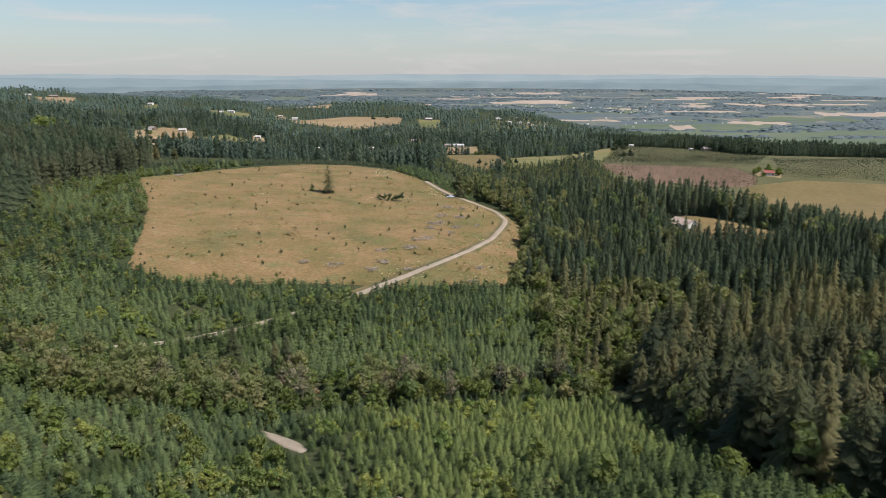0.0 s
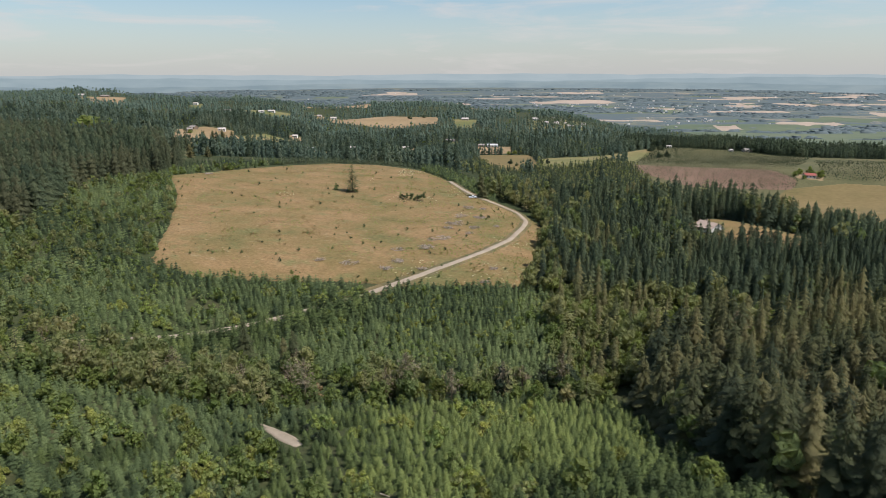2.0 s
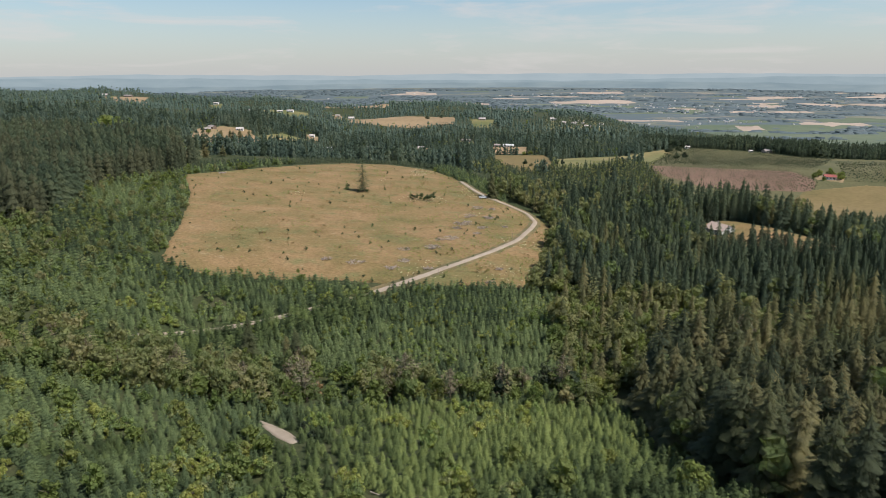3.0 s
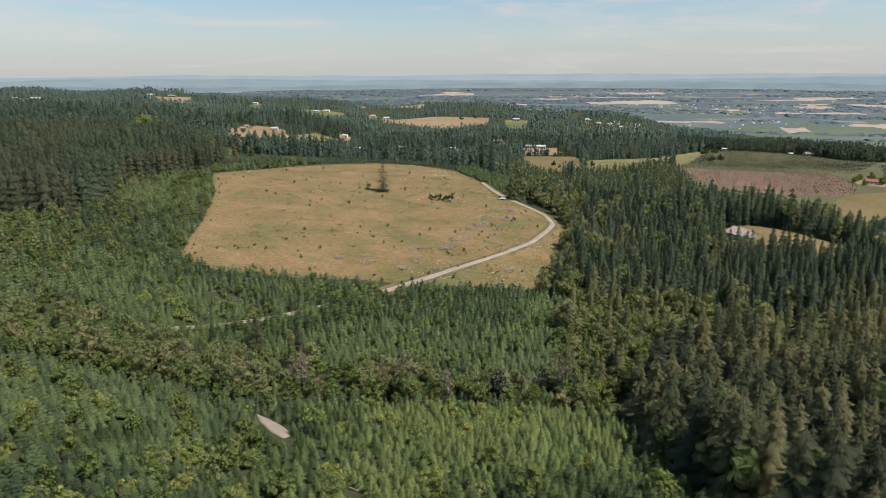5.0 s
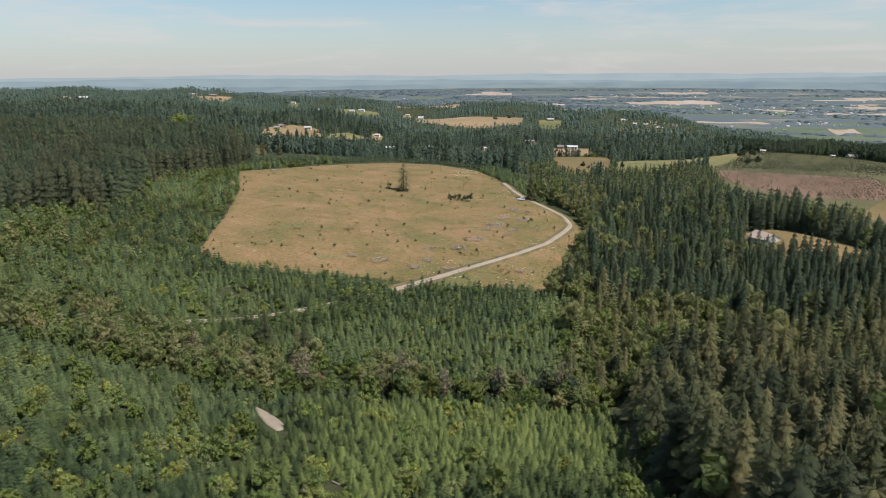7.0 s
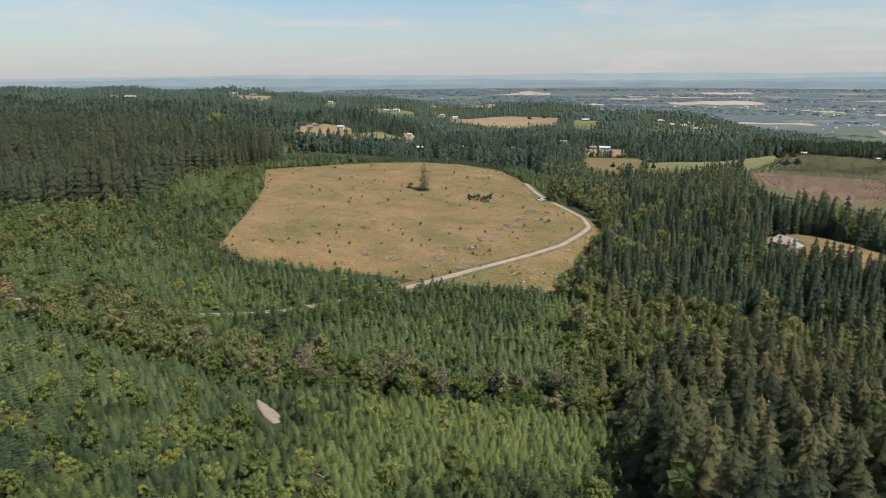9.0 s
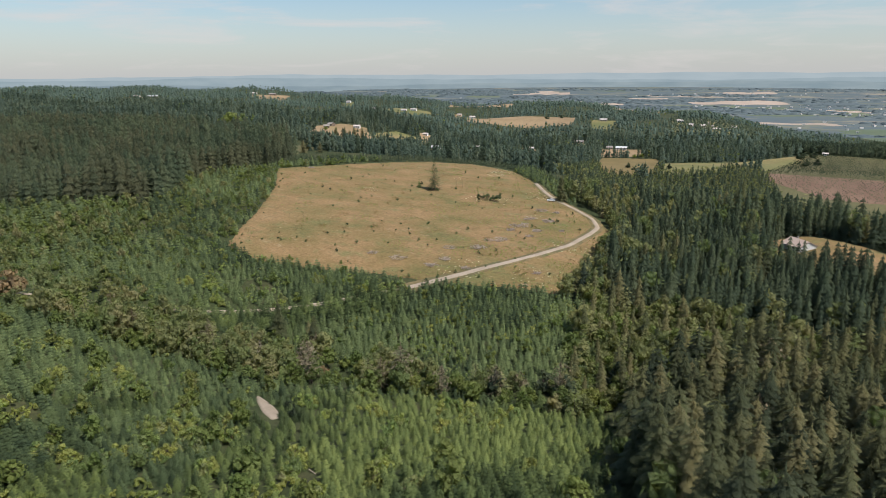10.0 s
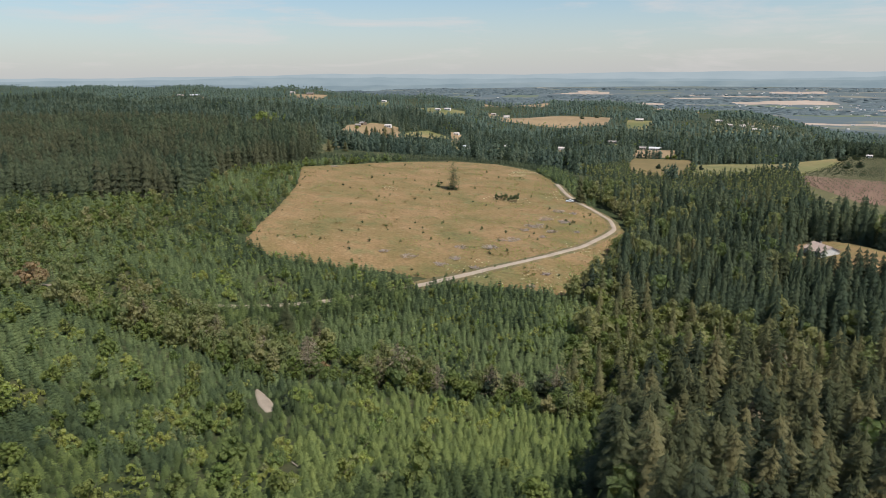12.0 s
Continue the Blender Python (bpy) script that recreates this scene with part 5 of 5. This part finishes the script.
rng = np.random.default_rng(77)
spots = [(-38, 441, 5.5), (-42, 443, 5.0), (-34, 440, 5.2), (-30, 441, 6.6), (-45, 441, 4.0), (-99, 442, 1.8), (-98, 464, 3.0), (-81, 452, 2.4), (-87, 452, 2.2), (-60, 372, 1.8), (17, 407, 3.0), (12, 408, 2.6), (-4, 432, 2.2),
         (-131, 312, 2.2), (-87, 322, 2.6), (-142, 309, 1.9), (-124, 318, 1.8), (-110, 330, 1.6), (-150, 300, 2.0), (-30, 300, 2.2), (-22, 306, 2.0), (-45, 297, 2.4), (-50, 300, 2.0), (22, 302, 3.0), (5, 330, 1.6), (-8, 316, 1.5)]
x, y = scatter(FIELD, 7, 62, 1.6, 0.24, avoid=[], road=4)
for px, py in zip(x, y):
    spots.append((px, py, 0.55 + 2.0 * rng.uniform() ** 2.6))
place_trees(FIELD_SHRUB_MODELS, [p[0] for p in spots], [p[1] for p in spots], 1, 1, 63)
for ob, (px, py, h) in zip([o for o in scene.collection.objects if o.name.startswith("field_shrub")], spots):
    ob.matrix_basis = pose(px, py, ground_at(px, py) + 0.3, 0, 0, 53 * h) @ Matrix.Diagonal((h, h, h, 1))

# dead saplings in the grass
SAPLING = tagged(new("dead_sapling"), "thin bare dead sapling in dry grass", "tree", "dead saplings of the field")
part_from(SAPLING, "trunk", stem(0.02), M_DEAD)
part_from(SAPLING, "branches", dead(520, 22), M_DEAD)
for k, (px, py, h) in enumerate([(-66, 470, 6), (-72, 474, 6.5), (-60, 462, 5), (-148, 350, 4), (-139, 352, 3.6), (-87, 321, 3.6), (-28, 303, 4), (-24, 306, 3.5), (-118, 365, 3), (-104, 452, 5)]):
    ob = SAPLING if k == 0 else copy_thing(SAPLING, pose(0, 0, 0))
    ob.matrix_basis = pose(px, py, ground_at(px, py) + 0.3, 0, 0, 71 * k) @ Matrix.Diagonal((h, h, h, 1))


POLE = raw_mesh("pole", *rod((-0.5, 0, 0), (0.5, 0, 0), 0.05, 0.03, 5), M_LOG)


def brush_pile(seed, count, wide):
    """A heap of tangled poles and branches left from felling, each one a part."""
    r = np.random.default_rng(seed)
    foot = new("brush_heap")
    for _ in range(count):
        a, q = r.uniform(0, 6.283), wide * 0.5 * math.sqrt(r.uniform())
        ob = new("pole", POLE)
        ob.parent = foot
        L, w = r.uniform(0.9, 2.6), r.uniform(1.0, 2.8)
        ob.matrix_basis = Matrix.LocRotScale((q * math.cos(a), q * math.sin(a), 0.05 + 0.75 * (1 - q / wide) * r.uniform(0.05, 1.0)), Euler((0, r.normal(0, 0.3), r.uniform(0, 6.283))), (L, w, w))
    return tagged(foot, "heap of grey tangled brush wood in dry grass", "brush heap", "brush heaps of the field")


PILES = [brush_pile(540 + k, 44, (5, 6.5, 4)[k]) for k in range(3)]
for k, (px, py, f) in enumerate([(-73, 314, 1.0), (-57, 313, 1.4), (-37, 310, 1.3), (-19, 340, 1.5), (-10, 358, 1.3), (-8, 380, 1.2), (8, 384, 1.2), (3, 430, 1.2), (13, 429, 1.0), (11, 408, 1.4), (-5, 390, 1.7), (-18, 312, 1.1),
                                 (-32, 318, 1.2), (-34, 334, 1.0), (19, 318, 1.0), (15, 304, 0.9), (-16, 355, 1.0), (-205, 480, 1.2), (5, 372, 0.9), (-2, 408, 1.3), (22, 392, 0.9)]):
    ob = PILES[k % 3] if k < 3 else copy_thing(PILES[k % 3], pose(0, 0, 0))
    ob.matrix_basis = pose(px, py, ground_at(px, py) + 0.35, 0, 0, 47 * k) @ Matrix.Diagonal((f * 1.12, f * 1.12, f, 1))

# pale cut wood and stumps strewn in drifts, and tufts of weeds
x, y = scatter(FIELD, 2.6, 64, 0.48, avoid=[], road=3)
f = patchy(x, y, 26, 89)
f = f - 0.4 * smooth(-80, -110, x) + 0.85 * np.exp(-((x + 128) / 22) ** 2 - ((y - 432) / 14) ** 2) + 0.22 * smooth(-90, 0, x)
sel = (f > 0.88) & (rng.uniform(size=x.shape) < 0.55)
bits = []
for px, py in zip(x[sel], y[sel]):
    b, L, z = rng.uniform(0, 6.283), rng.uniform(0.4, 1.4), ground_at(px, py) + 0.5
    d = np.array((math.cos(b), math.sin(b), 0)) * L / 2
    bits.append(rod(np.array((px, py, z)) - d, np.array((px, py, z + 0.1)) + d, rng.uniform(0.15, 0.35), 0.12, 4))
v, t = joined(bits)
tagged(new("cut_wood", raw_mesh("cut_wood", v, t, M_CHIP)), "pale broken wood strewn over the dry field", "wood debris", kind="stuff")
x, y = scatter(FIELD, 1.9, 65, 0.48, avoid=[], road=2.6)
f = patchy(x, y, 9, 90) + 0.45 * smooth(-110, 30, x) - 0.15
sel = f > 0.66
swarm("weeds", "tuft", x[sel], y[sel], 0.6, 1.3, 66, "low green weeds in dry grass", False, "weeds", M_LEAF, sink=-0.35)

f = patchy(x, y, 6, 97)
swarm("dry_stalks", "tuft", x[f > 0.74], y[f > 0.74], 0.5, 1.1, 67, "dry brown stalks in the field", False, "weeds", M_STRAW, sink=-0.35)

# marker posts by the road
POST = tagged(new("marker_post", None), "thin grey wooden post beside the gravel road", "post", "posts by the road")
part_from(POST, "pole", rod((0, 0, -0.5), (0, 0, 3.2), 0.09, 0.07, 6), M_LOG)
part_from(POST, "cap", rod((0, 0, 3.2), (0, 0, 3.32), 0.12, 0.05, 6), M_LOG)
for k, (px, py) in enumerate([(-12, 307), (27, 372), (48, 448)]):
    ob = POST if k == 0 else copy_thing(POST, pose(0, 0, 0))
    ob.matrix_basis = pose(px, py, ground_at(px, py) + 0.4)

# by the landing: a young fir, weedy bushes, and farther off a bare fallen log
copy_thing(FIR_MODELS[1], pose(0, 0, 0)).matrix_basis = pose(-58, 167, ground_at(-58, 167)) @ Matrix.Diagonal((5, 5, 7.5, 1))
copy_thing(FIR_MODELS[2], pose(0, 0, 0)).matrix_basis = pose(-64, 176, ground_at(-64, 176)) @ Matrix.Diagonal((4, 4, 5, 1))
copy_thing(LEAF_MODELS[1], pose(0, 0, 0)).matrix_basis = pose(-70, 179, ground_at(-70, 179), 0, 0, 80) @ Matrix.Diagonal((4, 4, 3.4, 1))
log = tagged(new("fallen_log"), "bleached bare log lying among young firs", "log")
part_from(log, "trunk", joined([rod((-2.0, 0, 0), (0, 0.1, 0.05), 0.15, 0.13, 8), rod((0, 0.1, 0.05), (2.2, -0.1, 0), 0.13, 0.07, 8)]), M_LOG)
part_from(log, "branch", joined([rod((0.6, 0.05, 0.1), (1.2, 0.5, 0.7), 0.05, 0.02, 5), rod((-1.0, 0.0, 0.1), (-0.7, -0.5, 0.6), 0.05, 0.02, 5)]), M_LOG)
log.matrix_basis = pose(-9.5, 132.6, ground_at(-9.5, 132.6) + 0.15, 0, 4, -22)
maple = tree_thing("dying_maple", leafy(560, 13, 26, 0.055, 0.45, 0.05), branching(561, 6), M_RUST, M_BARK, "dying maple with rust brown leaves", "tree", "")
maple.matrix_basis = pose(-192, 192, ground_at(-192, 192)) @ Matrix.Diagonal((19, 19, 14, 1))
big = tree_thing("large_maple", leafy(565, 16, 30, 0.07, 0.5, 0.05), branching(566, 6), M_LEAF, M_BARK, "large light green maple among dark firs", "tree", "")
big.matrix_basis = pose(-440, 690, ground_at(-440, 690)) @ Matrix.Diagonal((36, 36, 26, 1))


# ---- the valley ----
def valley():
    """Belts of far woods and small pale farm buildings on the valley floor."""
    r = np.random.default_rng(91)
    x, y = r.uniform(-2600, 3400, 48000), r.uniform(2330, 4500, 48000)
    f = 0.75 * patchy(x * 0.25, y, 120, 92) + 0.25 * patchy(x, y, 90, 93)
    ok = (f > 0.53) & (np.abs(x / y - 0.05) < 0.85)
    x, y = x[ok], y[ok]
    # hedges and copses on the pasture below the plateau
    for cx, cy, n in ((1000, 2000, 60), (760, 1780, 30), (900, 2250, 80), (1240, 2120, 70), (680, 2080, 50), (1150, 1760, 40)):
        x, y = np.concatenate([x, r.normal(cx, 75, n)]), np.concatenate([y, r.normal(cy, 14, n)])
    # each clump: a square foot and an uneven crown of four corners round a top
    n = len(x)
    foot = np.array([(-1, -1), (1, -1), (1, 1), (-1, 1)], float)
    w, h = r.uniform(2.2, 6, n), r.uniform(3, 9, n)
    low = np.concatenate([foot[None] * np.stack([w * 4.5, w], -1)[:, None], np.zeros((n, 4, 1))], -1)
    high = np.concatenate([foot[None] * np.stack([w * 4.0, w * 0.7], -1)[:, None] * r.uniform(0.6, 1.1, (n, 4, 1)), h[:, None, None] * r.uniform(0.5, 0.95, (n, 4, 1))], -1)
    top = np.stack([r.normal(0, 12, n), r.normal(0, 2, n), h * 1.1], -1)[:, None]
    V = np.concatenate([low, high, top], 1) + np.stack([x, y, height(x, y) - 1], -1)[:, None]
    tri = np.array([(k, (k + 1) % 4, 4 + (k + 1) % 4) for k in range(4)] + [(k, 4 + (k + 1) % 4, 4 + k) for k in range(4)] + [(4 + k, 4 + (k + 1) % 4, 8) for k in range(4)])
    T = tri[None] + 9 * np.arange(n)[:, None, None]
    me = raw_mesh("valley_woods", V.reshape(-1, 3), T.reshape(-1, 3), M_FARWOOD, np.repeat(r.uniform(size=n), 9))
    tagged(new("valley_woods", me), "belts of far woods tinted blue for haze", "woods", kind="stuff")


valley()


def barn_model():
    foot = tagged(new("farm_building"), "small pale farm building far off in the valley", "building", "buildings of the valley")
    part("wall", body(1.0, 0.6, 0.28, 0.12), M_WHITE, foot)
    part("roof", gable(bmesh.new(), 1.0, 0.6, 0.28, 0.12, 0.03, 0.02), M_ROOF_PALE, foot)
    return foot


BARN = barn_model()
rng = np.random.default_rng(95)
first = True
for cx, cy, sx, sy, n in [(215, 1520, 60, 60, 9), (860, 3040, 150, 60, 44), (920, 2620, 60, 16, 12), (620, 3250, 180, 80, 44), (1450, 3600, 350, 160, 26), (-40, 3250, 250, 120, 14), (480, 4050, 240, 90, 34), (1250, 3250, 200, 60, 18), (750, 2560, 200, 60, 14), (-450, 3700, 300, 200, 10)]:
    for _ in range(n):
        px, py = rng.normal(cx, sx), rng.normal(cy, sy)
        L = rng.uniform(5.5, 11.5)
        ob = BARN if first else copy_thing(BARN, pose(0, 0, 0))
        first = False
        ob.matrix_basis = pose(px, py, ground_at(px, py) + 2, 0, 0, rng.uniform(-40, 40)) @ Matrix.Diagonal((L, L * 0.9, L * 0.8, 1))

# the larger fields of the valley: x, y of the middle, width, depth, cover
strips = [(410, 3550, 620, 150, 0), (1560, 3350, 700, 150, 0), (-190, 3300, 260, 420, 0), (2070, 3840, 260, 160, 0), (1445, 3800, 120, 120, 0), (1460, 4650, 560, 90, 0),
          (620, 4200, 300, 120, 0), (1260, 2540, 260, 90, 0), (880, 3150, 160, 70, 0), (250, 3950, 420, 110, 0), (-600, 4100, 380, 120, 0), (1900, 2900, 420, 110, 0), (900, 4450, 420, 80, 0),
          (1100, 2420, 900, 150, 1), (1500, 2680, 500, 120, 1), (700, 3000, 500, 120, 1), (300, 3300, 360, 110, 1), (2000, 3150, 500, 110, 1)]
for _ in range(52):
    cy = rng.uniform(2380, 4500)
    strips.append((rng.uniform(-0.4, 0.66) * cy, cy, rng.uniform(90, 380), rng.uniform(40, 110), int(rng.uniform() < 0.55)))
for k, (cx, cy, w, d, m) in enumerate(strips):
    # an outline that wanders along both long sides
    u = np.linspace(-0.5, 0.5, 9)
    d = d * 1.5
    near_side = [(cx + w * a, cy - d / 2 + d * rng.uniform(-0.18, 0.3)) for a in u]
    far_side = [(cx + w * a * rng.uniform(0.85, 1.0), cy + d / 2 + d * rng.uniform(-0.3, 0.18)) for a in u[::-1]]
    patch("valley_field", near_side + far_side, (M_VFIELD, M_VPASTURE)[m], 12, 0.5 + 0.07 * (k % 9), ("pale stubble field in the hazy valley", "green pasture in the hazy valley")[m], 0.4)
